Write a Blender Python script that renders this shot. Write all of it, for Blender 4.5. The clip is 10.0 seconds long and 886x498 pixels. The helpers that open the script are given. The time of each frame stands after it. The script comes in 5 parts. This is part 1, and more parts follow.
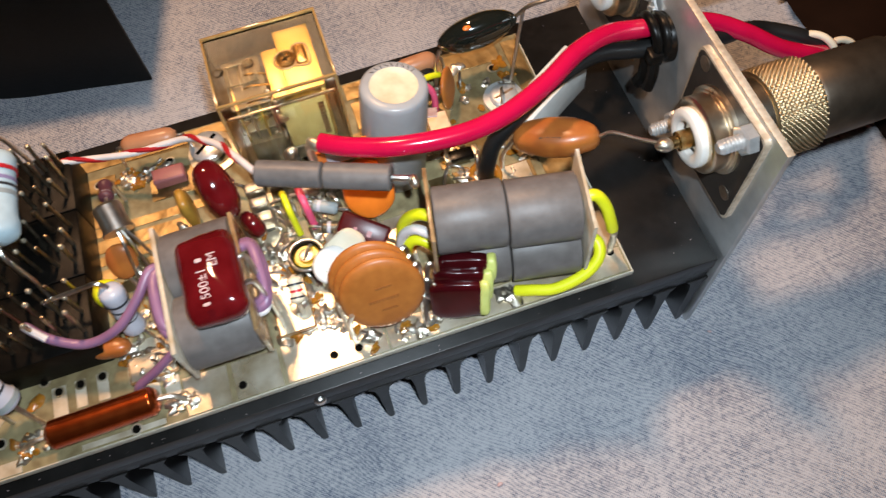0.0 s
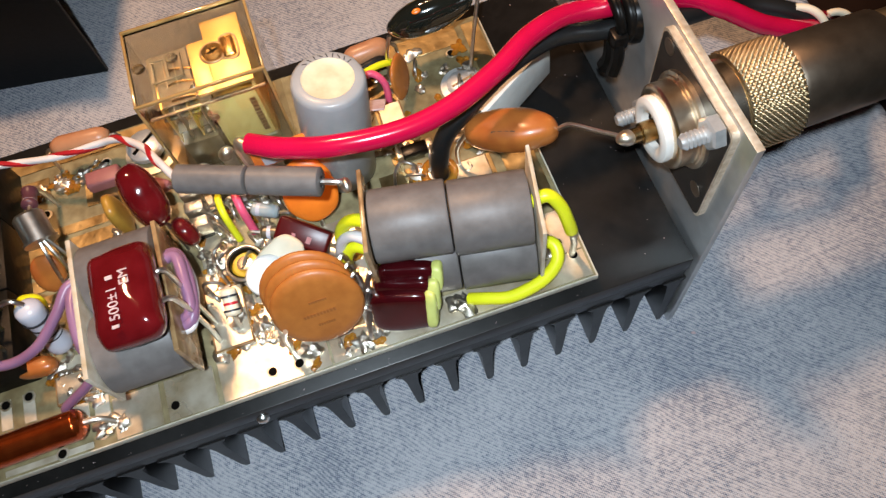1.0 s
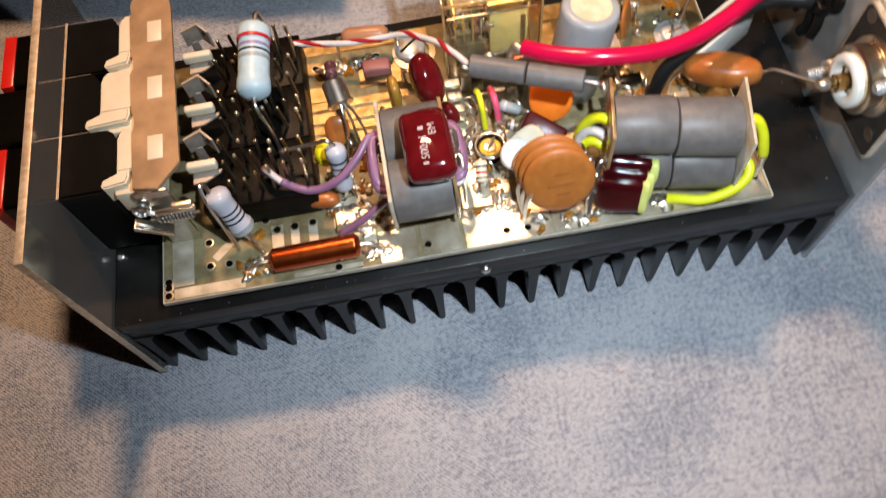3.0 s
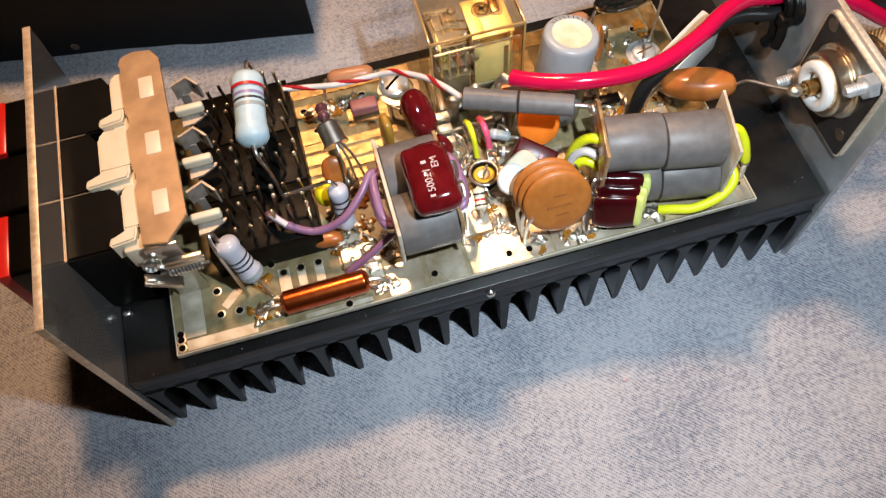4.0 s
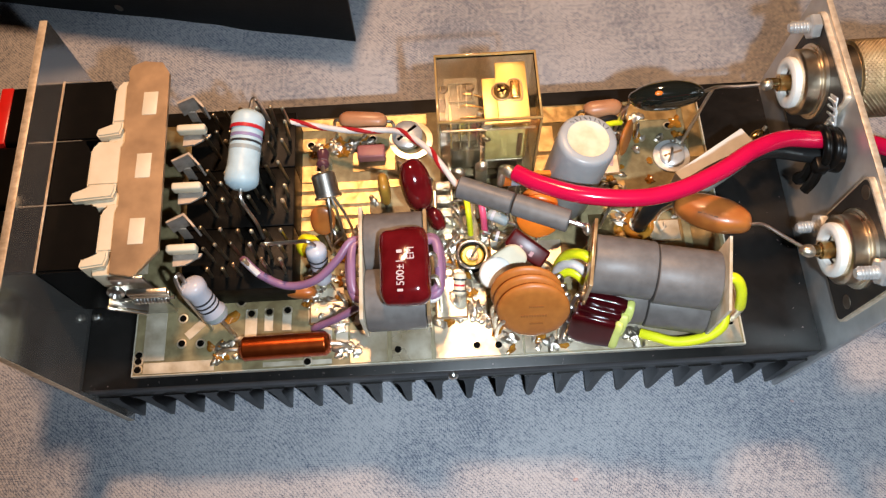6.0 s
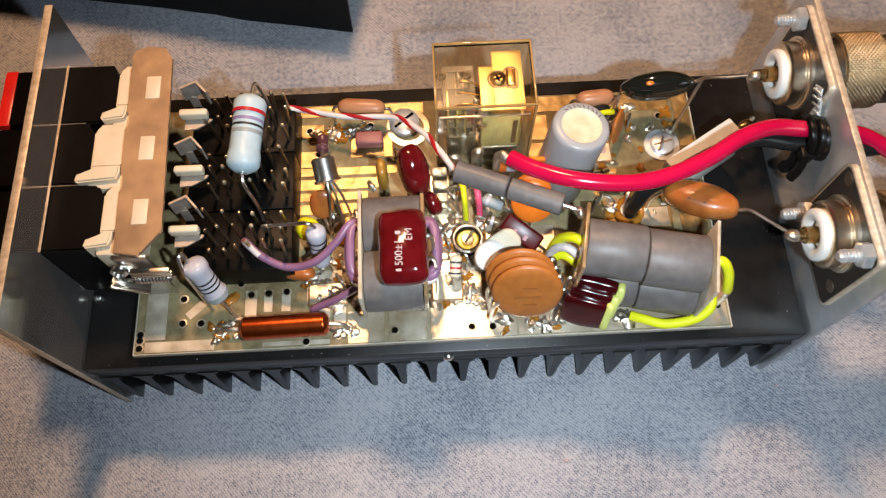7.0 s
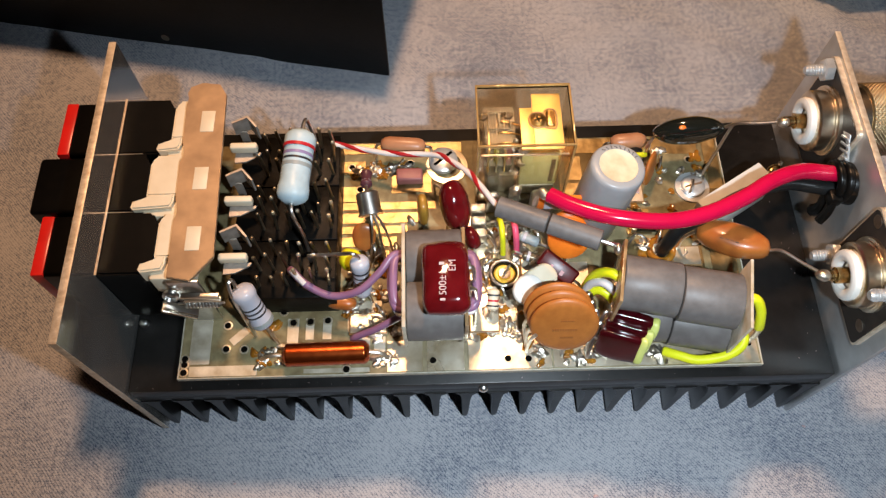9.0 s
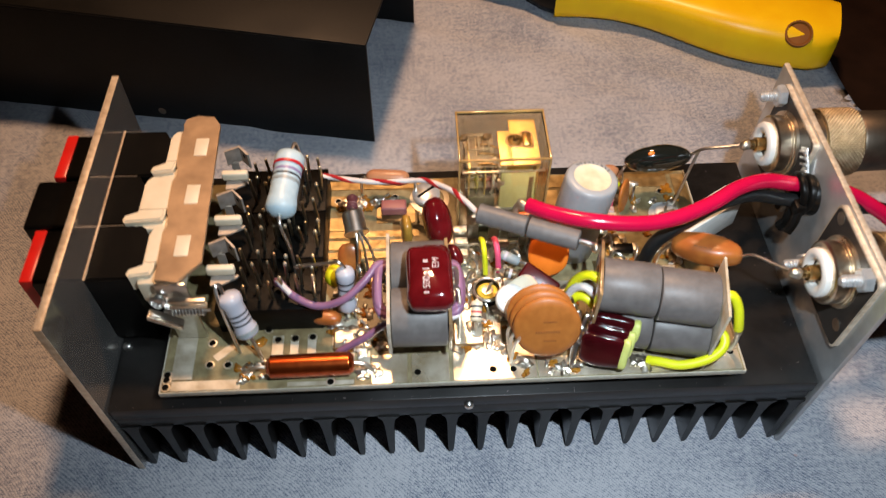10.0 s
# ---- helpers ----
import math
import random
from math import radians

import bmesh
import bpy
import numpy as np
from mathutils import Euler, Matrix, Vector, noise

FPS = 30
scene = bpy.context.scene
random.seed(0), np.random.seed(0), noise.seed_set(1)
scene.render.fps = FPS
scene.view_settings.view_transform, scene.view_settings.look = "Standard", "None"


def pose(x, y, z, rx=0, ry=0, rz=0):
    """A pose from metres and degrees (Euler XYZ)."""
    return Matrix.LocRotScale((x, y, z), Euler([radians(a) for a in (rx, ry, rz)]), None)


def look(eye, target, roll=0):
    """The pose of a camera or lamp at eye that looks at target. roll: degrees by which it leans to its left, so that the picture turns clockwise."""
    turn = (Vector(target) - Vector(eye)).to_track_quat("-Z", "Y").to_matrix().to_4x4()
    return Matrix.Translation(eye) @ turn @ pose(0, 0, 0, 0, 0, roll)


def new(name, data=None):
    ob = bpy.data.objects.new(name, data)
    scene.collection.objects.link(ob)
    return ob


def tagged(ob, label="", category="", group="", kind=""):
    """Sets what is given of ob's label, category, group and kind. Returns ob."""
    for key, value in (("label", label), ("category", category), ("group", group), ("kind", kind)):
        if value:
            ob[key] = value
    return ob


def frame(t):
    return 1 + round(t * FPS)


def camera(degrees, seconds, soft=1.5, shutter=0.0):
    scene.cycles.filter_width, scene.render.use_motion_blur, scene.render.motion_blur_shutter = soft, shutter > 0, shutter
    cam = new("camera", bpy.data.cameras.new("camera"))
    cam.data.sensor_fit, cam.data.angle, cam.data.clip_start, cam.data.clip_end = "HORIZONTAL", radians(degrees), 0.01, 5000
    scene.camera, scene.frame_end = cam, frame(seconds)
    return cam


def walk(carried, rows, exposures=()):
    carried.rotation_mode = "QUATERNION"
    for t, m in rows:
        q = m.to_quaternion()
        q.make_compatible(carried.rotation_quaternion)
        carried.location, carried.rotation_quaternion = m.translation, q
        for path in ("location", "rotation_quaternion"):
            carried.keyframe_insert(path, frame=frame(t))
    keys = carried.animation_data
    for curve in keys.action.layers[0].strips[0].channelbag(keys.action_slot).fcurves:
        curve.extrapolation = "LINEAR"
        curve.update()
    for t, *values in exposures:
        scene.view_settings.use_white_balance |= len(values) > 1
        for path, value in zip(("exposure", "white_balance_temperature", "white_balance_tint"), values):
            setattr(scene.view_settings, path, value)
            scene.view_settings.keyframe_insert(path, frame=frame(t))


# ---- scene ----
# Lengths below are in centimetres, x along the amplifier, y away, z up from
# the face of the circuit board; W() turns them into metres over the cloth.
S, LIFT = 0.01, 4.1


def W(x, y, z):
    return Vector((x * S, y * S, (z + LIFT) * S))


LENS = 58.7
PATH = [  # seconds, eye and target in cm over the circuit board, roll
    (0, (9.62, -5.8, 15.4), (10.63, -1.37, 6.5), -6.36),
    (0.2, (10.76, -5.75, 14.86), (11.47, -1.32, 5.92), -10.15),
    (0.3, (10.93, -5.47, 14.51), (11.67, -1.19, 5.5), -9.73),
    (0.4, (11.25, -5.18, 14.23), (12, -1.03, 5.16), -9.64),
    (0.5, (11.65, -5.25, 14.05), (12.3, -0.98, 5.03), -11.23),
    (0.7, (11.75, -5.08, 14.09), (12.38, -0.81, 5.07), -11.54),
    (0.8, (11.46, -5.14, 14.16), (12.21, -0.9, 5.13), -9.82),
    (1, (11.42, -5.19, 14.37), (12.01, -0.93, 5.35), -11.79),
    (1.2, (11.34, -5.15, 14.53), (11.87, -0.93, 5.48), -11.96),
    (1.3, (11.34, -5.13, 14.64), (11.81, -0.94, 5.57), -12.46),
    (1.5, (11.27, -5.02, 14.99), (11.81, -0.74, 5.96), -11.35),
    (1.7, (10.79, -5.09, 15.5), (11.58, -0.78, 6.51), -7.83),
    (1.8, (10.78, -5.22, 15.71), (11.41, -0.89, 6.72), -9.61),
    (2, (10.03, -5.31, 16.49), (10.61, -1.08, 7.45), -8.65),
    (2.1, (9.45, -5.51, 17.03), (10.22, -1.39, 7.95), -5.53),
    (2.2, (9.55, -5.92, 17.09), (10.05, -1.65, 8.06), -8.39),
    (2.3, (9.1, -5.96, 17.43), (9.62, -1.8, 8.35), -7.76),
    (2.4, (9, -6.19, 17.47), (9.29, -1.97, 8.41), -10.17),
    (2.5, (8.78, -6.5, 17.7), (8.77, -2.19, 8.68), -12.79),
    (2.6, (8.42, -6.82, 17.91), (8.39, -2.52, 8.88), -12.2),
    (2.7, (7.92, -6.82, 18.07), (7.99, -2.63, 8.99), -10.16),
    (2.9, (7.38, -7.74, 17.6), (7.36, -3.37, 8.61), -9.32),
    (3, (6.65, -8.12, 17.32), (6.76, -3.83, 8.29), -8.78),
    (3.2, (6.48, -8.53, 16.93), (6.55, -4.15, 7.95), -10.60),
    (4.3, (5.14, -7.85, 18.09), (6.07, -3.33, 9.22), -5.28),
    (4.4, (5.56, -8.2, 18.03), (6.17, -3.56, 9.2), -8.42),
    (4.5, (5.42, -8.29, 17.59), (5.96, -3.65, 8.75), -9.04),
    (4.6, (5.19, -8.5, 16.91), (5.64, -3.57, 8.22), -10.27),
    (4.7, (5.63, -7.6, 16.85), (5.8, -2.88, 8.04), -12.77),
    (4.8, (6.16, -7.17, 16.57), (6.33, -2.73, 7.61), -11),
    (4.9, (6.16, -7.86, 16.25), (6.51, -3.18, 7.42), -6.44),
    (5, (6.41, -7.49, 16.65), (6.53, -3.07, 7.68), -5.60),
    (5.1, (6.59, -7.32, 16.88), (6.58, -3.09, 7.82), -3.81),
    (5.2, (6.62, -6.84, 17.21), (6.51, -2.66, 8.13), -3.45),
    (5.3, (6.53, -5.61, 17.78), (6.41, -1.91, 8.49), -3.01),
    (5.4, (7.11, -5.63, 17.77), (6.9, -1.61, 8.62), -4.57),
    (5.5, (7.57, -4.73, 18.35), (7.43, -0.95, 9.09), -4.96),
    (5.7, (7.95, -4.82, 18.85), (7.85, -0.97, 9.62), -4.60),
    (6.8, (7.27, -5.16, 18.67), (7.48, -1.36, 9.42), -0.02),
    (7, (7.6, -5.47, 19.12), (7.72, -1.64, 9.88), -1.10),
    (7.2, (7.85, -5.82, 19.45), (7.89, -2.08, 10.17), -2.34),
    (7.5, (7.88, -5.85, 19.12), (8.05, -2.1, 9.85), -0.03),
    (7.8, (7.85, -6.42, 19.4), (8.05, -2.66, 10.14), 1.13),
    (8, (7.77, -6.82, 19.08), (7.98, -2.95, 9.87), 1.37),
    (8.2, (7.38, -6.69, 19.23), (7.57, -2.79, 10.02), 1.19),
    (8.5, (7.09, -6.57, 19.37), (7.21, -2.4, 10.29), 0.53),
    (8.7, (6.84, -6.37, 19.16), (7.11, -2.07, 10.13), 2.35),
    (8.8, (6.88, -6.18, 19.29), (7.07, -1.94, 10.23), 0.98),
    (9, (6.72, -6.05, 19.55), (6.79, -1.66, 10.56), -0.63),
    (9.2, (6.68, -6.41, 19.48), (6.78, -2.02, 10.49), -0.2),
    (9.3, (6.84, -6.81, 19.58), (6.89, -2.33, 10.64), -0.93),
    (9.4, (6.54, -7.15, 19.6), (6.72, -2.39, 10.81), 0.08),
    (9.5, (6.87, -7.78, 19.96), (6.71, -2.68, 11.36), -3.60),
    (9.6, (6.85, -8.56, 19.81), (6.72, -3.21, 11.36), -3.59),
    (9.7, (6.66, -8.7, 19.73), (6.67, -3.35, 11.28), -3),
    (9.8, (6.74, -9.05, 19.15), (6.97, -3.36, 10.93), -0.82),
    (9.9, (6.69, -9.06, 18.97), (6.99, -3.26, 10.83), -0.07),
    (10, (6.64, -9.53, 18.05), (6.96, -3.46, 10.11), 0.42),
]
cam = camera(LENS, 10.0, soft=1.3, shutter=0.35)
walk(cam, [(t, look(W(*eye), W(*aim), roll)) for t, eye, aim, roll in PATH],
     [(0, 0.0), (0.5, 0.17), (1, 0.04), (1.5, -0.05), (2, -0.15), (2.5, -0.08), (3, 0.06), (4.5, 0.2), (5, 0.28), (5.5, 0.16), (7, 0.03), (8, -0.04), (9, -0.04), (9.5, -0.1), (10, 0.08)])

# ---- light: a warm room lamp above and behind, the cool light beside the lens ----
world = bpy.data.worlds.new("room")
scene.world = world
world.use_nodes = True
sky = world.node_tree.nodes["Background"]
sky.inputs["Color"].default_value = (1.0, 0.82, 0.66, 1)
sky.inputs["Strength"].default_value = 0.03

room = bpy.data.lights.new("room_lamp", "AREA")
room.shape, room.size, room.energy, room.color = "DISK", 0.06, 2.9, (1.0, 0.57, 0.31)
new("room_lamp", room).matrix_world = look(W(6, 25, 50), W(9, 3, 0))
led = bpy.data.lights.new("phone_light", "SPOT")
led.energy, led.color, led.shadow_soft_size = 2.1, (0.76, 0.89, 1.0), 0.003
led.spot_size, led.spot_blend = radians(104), 1.0
new("phone_light", led).matrix_world = look(W(10.6, -6.3, 18.2), W(12.0, 1.5, 0))


# ---- materials ----
def mat(name, a, b=None, rough=0.4, metal=0.0, scale=300.0, big=40.0, bump=0.15, coat=0.0, spec=0.5, clear=0.0, ior=1.45, piece=0.0):
    """A surface of two mottled colours, with grain, larger stains, uneven gloss and fine relief."""
    m = bpy.data.materials.new(name)
    m.use_nodes = True
    nt, out = m.node_tree, m.node_tree.nodes["Principled BSDF"]
    b = b or tuple(v * 0.72 for v in a)
    at = nt.nodes.new("ShaderNodeTexCoord")
    fine, wide = nt.nodes.new("ShaderNodeTexNoise"), nt.nodes.new("ShaderNodeTexNoise")
    fine.inputs["Scale"].default_value, fine.inputs["Detail"].default_value = scale, 5
    wide.inputs["Scale"].default_value, wide.inputs["Detail"].default_value = big, 3
    for n in (fine, wide):
        nt.links.new(at.outputs["Object"], n.inputs["Vector"])
    add = nt.nodes.new("ShaderNodeMath")
    add.operation = "MULTIPLY_ADD"
    nt.links.new(fine.outputs["Fac"], add.inputs[0])
    add.inputs[1].default_value = 0.5
    half = nt.nodes.new("ShaderNodeMath")
    half.operation = "MULTIPLY"
    half.inputs[1].default_value = 0.5
    nt.links.new(wide.outputs["Fac"], half.inputs[0])
    nt.links.new(half.outputs[0], add.inputs[2])
    ramp = nt.nodes.new("ShaderNodeValToRGB")
    ramp.color_ramp.elements[0].position, ramp.color_ramp.elements[1].position = 0.36, 0.62
    ramp.color_ramp.elements[0].color, ramp.color_ramp.elements[1].color = (*b, 1), (*a, 1)
    nt.links.new(add.outputs[0], ramp.inputs["Fac"])
    colour = ramp.outputs["Color"]
    if piece:
        info, hue = nt.nodes.new("ShaderNodeObjectInfo"), nt.nodes.new("ShaderNodeHueSaturation")
        rng = nt.nodes.new("ShaderNodeMapRange")
        rng.inputs["To Min"].default_value, rng.inputs["To Max"].default_value = 1 - piece, 1 + piece
        nt.links.new(info.outputs["Random"], rng.inputs["Value"])
        nt.links.new(rng.outputs[0], hue.inputs["Value"])
        nt.links.new(colour, hue.inputs["Color"])
        colour = hue.outputs["Color"]
    nt.links.new(colour, out.inputs["Base Color"])
    gloss = nt.nodes.new("ShaderNodeMapRange")
    gloss.inputs["To Min"].default_value, gloss.inputs["To Max"].default_value = rough * 0.7, min(1.0, rough * 1.35)
    nt.links.new(wide.outputs["Fac"], gloss.inputs["Value"])
    nt.links.new(gloss.outputs[0], out.inputs["Roughness"])
    out.inputs["Metallic"].default_value = metal
    out.inputs["Coat Weight"].default_value, out.inputs["Coat Roughness"].default_value = coat, 0.06
    out.inputs["Specular IOR Level"].default_value, out.inputs["IOR"].default_value = spec, ior
    out.inputs["Transmission Weight"].default_value = clear
    if bump:
        relief = nt.nodes.new("ShaderNodeBump")
        relief.inputs["Strength"].default_value, relief.inputs["Distance"].default_value = bump, 0.0004
        nt.links.new(add.outputs[0], relief.inputs["Height"])
        nt.links.new(relief.outputs[0], out.inputs["Normal"])
    return m


def cloth_material():
    """Blue and white chambray: crossed threads, faded patches and lint."""
    m = bpy.data.materials.new("chambray")
    m.use_nodes = True
    nt, out = m.node_tree, m.node_tree.nodes["Principled BSDF"]
    at = nt.nodes.new("ShaderNodeTexCoord")
    bend = nt.nodes.new("ShaderNodeTexNoise")
    bend.inputs["Scale"].default_value = 60
    nt.links.new(at.outputs["Object"], bend.inputs["Vector"])
    mixv = nt.nodes.new("ShaderNodeMix")
    mixv.data_type = "VECTOR"
    mixv.inputs["Factor"].default_value = 0.004
    nt.links.new(at.outputs["Object"], mixv.inputs[4])
    nt.links.new(bend.outputs["Color"], mixv.inputs[5])
    waves = []
    for axis in ("X", "Y"):
        w = nt.nodes.new("ShaderNodeTexWave")
        w.bands_direction = axis
        w.inputs["Scale"].default_value, w.inputs["Distortion"].default_value = 760, 1.4
        w.inputs["Detail"].default_value, w.inputs["Detail Scale"].default_value = 2, 2
        nt.links.new(mixv.outputs[1], w.inputs["Vector"])
        waves.append(w)
    weave = nt.nodes.new("ShaderNodeMath")
    weave.operation = "MULTIPLY"
    nt.links.new(waves[0].outputs["Fac"], weave.inputs[0])
    nt.links.new(waves[1].outputs["Fac"], weave.inputs[1])
    fade, fleck = nt.nodes.new("ShaderNodeTexNoise"), nt.nodes.new("ShaderNodeTexNoise")
    fade.inputs["Scale"].default_value, fade.inputs["Detail"].default_value = 28, 6
    fleck.inputs["Scale"].default_value, fleck.inputs["Detail"].default_value = 900, 3
    for n in (fade, fleck):
        nt.links.new(at.outputs["Object"], n.inputs["Vector"])
    tone = nt.nodes.new("ShaderNodeMath")
    tone.operation = "MULTIPLY_ADD"
    nt.links.new(fleck.outputs["Fac"], tone.inputs[0])
    tone.inputs[1].default_value = 0.55
    soft_fade = nt.nodes.new("ShaderNodeMath")
    soft_fade.operation = "MULTIPLY_ADD"
    nt.links.new(fade.outputs["Fac"], soft_fade.inputs[0])
    soft_fade.inputs[1].default_value, soft_fade.inputs[2].default_value = 0.42, 0.29
    nt.links.new(soft_fade.outputs[0], tone.inputs[2])
    total = nt.nodes.new("ShaderNodeMath")
    total.operation = "MULTIPLY_ADD"
    nt.links.new(weave.outputs[0], total.inputs[0])
    total.inputs[1].default_value = 0.4
    nt.links.new(tone.outputs[0], total.inputs[2])
    # the twill's diagonal ridges, 0.8 mm apart and broken by slubs
    twill = nt.nodes.new("ShaderNodeTexWave")
    twill.bands_direction = "DIAGONAL"
    twill.inputs["Scale"].default_value, twill.inputs["Distortion"].default_value = 555, 0.7
    twill.inputs["Detail"].default_value, twill.inputs["Detail Scale"].default_value = 3, 1.5
    nt.links.new(mixv.outputs[1], twill.inputs["Vector"])
    ridge = nt.nodes.new("ShaderNodeMath")
    ridge.operation = "MULTIPLY_ADD"
    nt.links.new(twill.outputs["Fac"], ridge.inputs[0])
    ridge.inputs[1].default_value = 0.15
    nt.links.new(total.outputs[0], ridge.inputs[2])
    # slubby threads: short pale and dark streaks along both ways of the cloth
    streaks = ridge.outputs[0]
    for sx, sy, amount in ((60, 900, 0.16), (900, 90, 0.16)):
        stretch, slub = nt.nodes.new("ShaderNodeMapping"), nt.nodes.new("ShaderNodeTexNoise")
        stretch.inputs["Scale"].default_value = (sx, sy, 1)
        slub.inputs["Scale"].default_value, slub.inputs["Detail"].default_value = 1.0, 3
        nt.links.new(at.outputs["Object"], stretch.inputs["Vector"])
        nt.links.new(stretch.outputs[0], slub.inputs["Vector"])
        more = nt.nodes.new("ShaderNodeMath")
        more.operation = "MULTIPLY_ADD"
        more.inputs[1].default_value = amount
        nt.links.new(slub.outputs["Fac"], more.inputs[0])
        nt.links.new(streaks, more.inputs[2])
        streaks = more.outputs[0]
    total = more
    ramp = nt.nodes.new("ShaderNodeValToRGB")
    even = nt.nodes.new("ShaderNodeMapRange")
    even.inputs["From Min"].default_value, even.inputs["From Max"].default_value = 0.9, 1.17
    nt.links.new(total.outputs[0], even.inputs["Value"])
    ramp.color_ramp.elements[0].color, ramp.color_ramp.elements[1].color = CLOTH_DARK, CLOTH_PALE
    nt.links.new(even.outputs[0], ramp.inputs["Fac"])
    nt.links.new(ramp.outputs["Color"], out.inputs["Base Color"])
    relief = nt.nodes.new("ShaderNodeBump")
    relief.inputs["Strength"].default_value, relief.inputs["Distance"].default_value = 0.5, 0.0004
    nt.links.new(total.outputs[0], relief.inputs["Height"])
    nt.links.new(relief.outputs[0], out.inputs["Normal"])
    out.inputs["Roughness"].default_value = 0.95
    out.inputs["Specular IOR Level"].default_value = 0.15
    return m


CLOTH_DARK, CLOTH_PALE = (0.115, 0.142, 0.195, 1), (0.475, 0.475, 0.50, 1)
CLOTH = cloth_material()
TABLE = mat("dark_table", (0.014, 0.006, 0.0035), (0.008, 0.0035, 0.002), spec=0.2, rough=0.55, scale=120)
ROOM = mat("room_wall", (0.30, 0.24, 0.19), rough=0.9, scale=20, big=3)
ANODISED = mat("black_anodised", (0.0115, 0.0105, 0.010), (0.006, 0.0055, 0.005), rough=0.36, spec=0.42, scale=500, big=60, bump=0.12)
COVER_PAINT = mat("black_paint", (0.006, 0.0055, 0.005), (0.003, 0.003, 0.003), rough=0.5, scale=900, bump=0.2, spec=0.25)
ALUMINIUM = mat("aluminium", (0.60, 0.60, 0.59), (0.48, 0.48, 0.47), rough=0.33, metal=0.8, scale=260, big=50, bump=0.08)
POLISHED = mat("polished_aluminium", (0.60, 0.58, 0.55), (0.52, 0.50, 0.47), rough=0.12, metal=0.86, scale=260, big=50, bump=0.02)
RAW_EDGE = mat("sawn_edge", (0.84, 0.73, 0.58), (0.50, 0.38, 0.25), rough=0.42, metal=0.5, scale=700, bump=0.5)
STEEL = mat("zinc_steel", (0.80, 0.78, 0.74), (0.58, 0.55, 0.5), rough=0.3, metal=1, scale=600)
ZINC = mat("bright_zinc", (0.74, 0.75, 0.74), (0.52, 0.53, 0.53), rough=0.34, metal=0.65, scale=500, big=160, bump=0.2)
SHELL = mat("yellowed_nickel", (0.92, 0.82, 0.66), (0.58, 0.45, 0.31), rough=0.3, metal=1.0, scale=300, big=130)
DULL_STEEL = mat("dull_steel", (0.38, 0.32, 0.26), (0.22, 0.18, 0.14), rough=0.4, metal=1, scale=500)
LATCH = mat("latch_steel", (0.55, 0.50, 0.45), (0.36, 0.31, 0.26), rough=0.42, metal=0.55, scale=500)
NICKEL = mat("nickel", (0.90, 0.82, 0.70), (0.68, 0.56, 0.42), rough=0.27, metal=1, scale=300)
BRASS = mat("brass", (0.72, 0.52, 0.25), (0.45, 0.30, 0.12), rough=0.26, metal=1, scale=500)
GOLD = mat("gilt_metal", (0.88, 0.70, 0.32), (0.7, 0.52, 0.2), rough=0.42, metal=1, scale=300, big=90)
KNURL = mat("tarnished_knurl", (0.60, 0.48, 0.30), (0.34, 0.26, 0.15), rough=0.42, metal=1, scale=500)
PLUG = mat("tarnished_plug", (0.15, 0.12, 0.09), (0.085, 0.067, 0.05), rough=0.42, metal=0.85, scale=250)
SOLDER = mat("solder", (0.80, 0.76, 0.68), (0.52, 0.45, 0.34), rough=0.42, metal=1, scale=600, big=220, bump=0.4)
TIN = mat("tinned_copper", (0.84, 0.77, 0.62), (0.50, 0.40, 0.25), rough=0.3, metal=0.7, scale=260, big=70, bump=0.3)
COPPER = mat("gilded_track", (0.45, 0.34, 0.165), (0.22, 0.15, 0.062), rough=0.37, metal=0.9, scale=320, big=110, bump=0.7)
FLUX = mat("flux_resin", (0.55, 0.24, 0.03), (0.3, 0.10, 0.01), rough=0.12, coat=0.6, clear=0.35, scale=250)
LAMINATE = mat("glass_laminate", (0.29, 0.245, 0.13), (0.14, 0.105, 0.05), rough=0.45, scale=420, big=70, bump=0.12, coat=0.05)
CUT_LAMINATE = mat("laminate_edge", (0.52, 0.49, 0.40), (0.35, 0.32, 0.25), rough=0.5, scale=700)
BLACK = mat("black_plastic", (0.0045, 0.004, 0.0035), (0.0025, 0.0025, 0.0025), rough=0.3, scale=400, spec=0.2, bump=0.03)
SWITCH_BLACK = mat("switch_black", (0.004, 0.0033, 0.0027), (0.002, 0.0017, 0.0014), rough=0.42, scale=500, big=90, spec=0.14, bump=0.35)
DARK_PLATE = mat("browned_plate", (0.030, 0.024, 0.020), (0.016, 0.013, 0.011), rough=0.5, scale=350)
CREAM = mat("cream_nylon", (0.80, 0.71, 0.54), (0.70, 0.60, 0.43), rough=0.42, scale=200, bump=0.08)
TAN = mat("tarnished_bar", (0.48, 0.33, 0.20), (0.34, 0.23, 0.14), rough=0.42, metal=0.55, scale=240, big=90, bump=0.1)
RED_PLASTIC = mat("red_plastic", (0.75, 0.02, 0.015), rough=0.3, scale=200)
FERRITE = mat("grey_ferrite", (0.155, 0.14, 0.132), (0.11, 0.098, 0.092), rough=0.46, scale=450, big=120, bump=0.22)
MAROON = mat("maroon_resin", (0.12, 0.006, 0.008), (0.08, 0.003, 0.004), rough=0.1, coat=0.5, scale=220, big=120, bump=0.06)
ORANGE_CERAMIC = mat("ochre_resin", (0.44, 0.148, 0.028), (0.35, 0.11, 0.02), rough=0.4, scale=500, big=120, bump=0.15)
TOFFEE = mat("toffee_resin", (0.42, 0.135, 0.028), (0.30, 0.08, 0.018), rough=0.3, coat=0.3, scale=260, big=110)
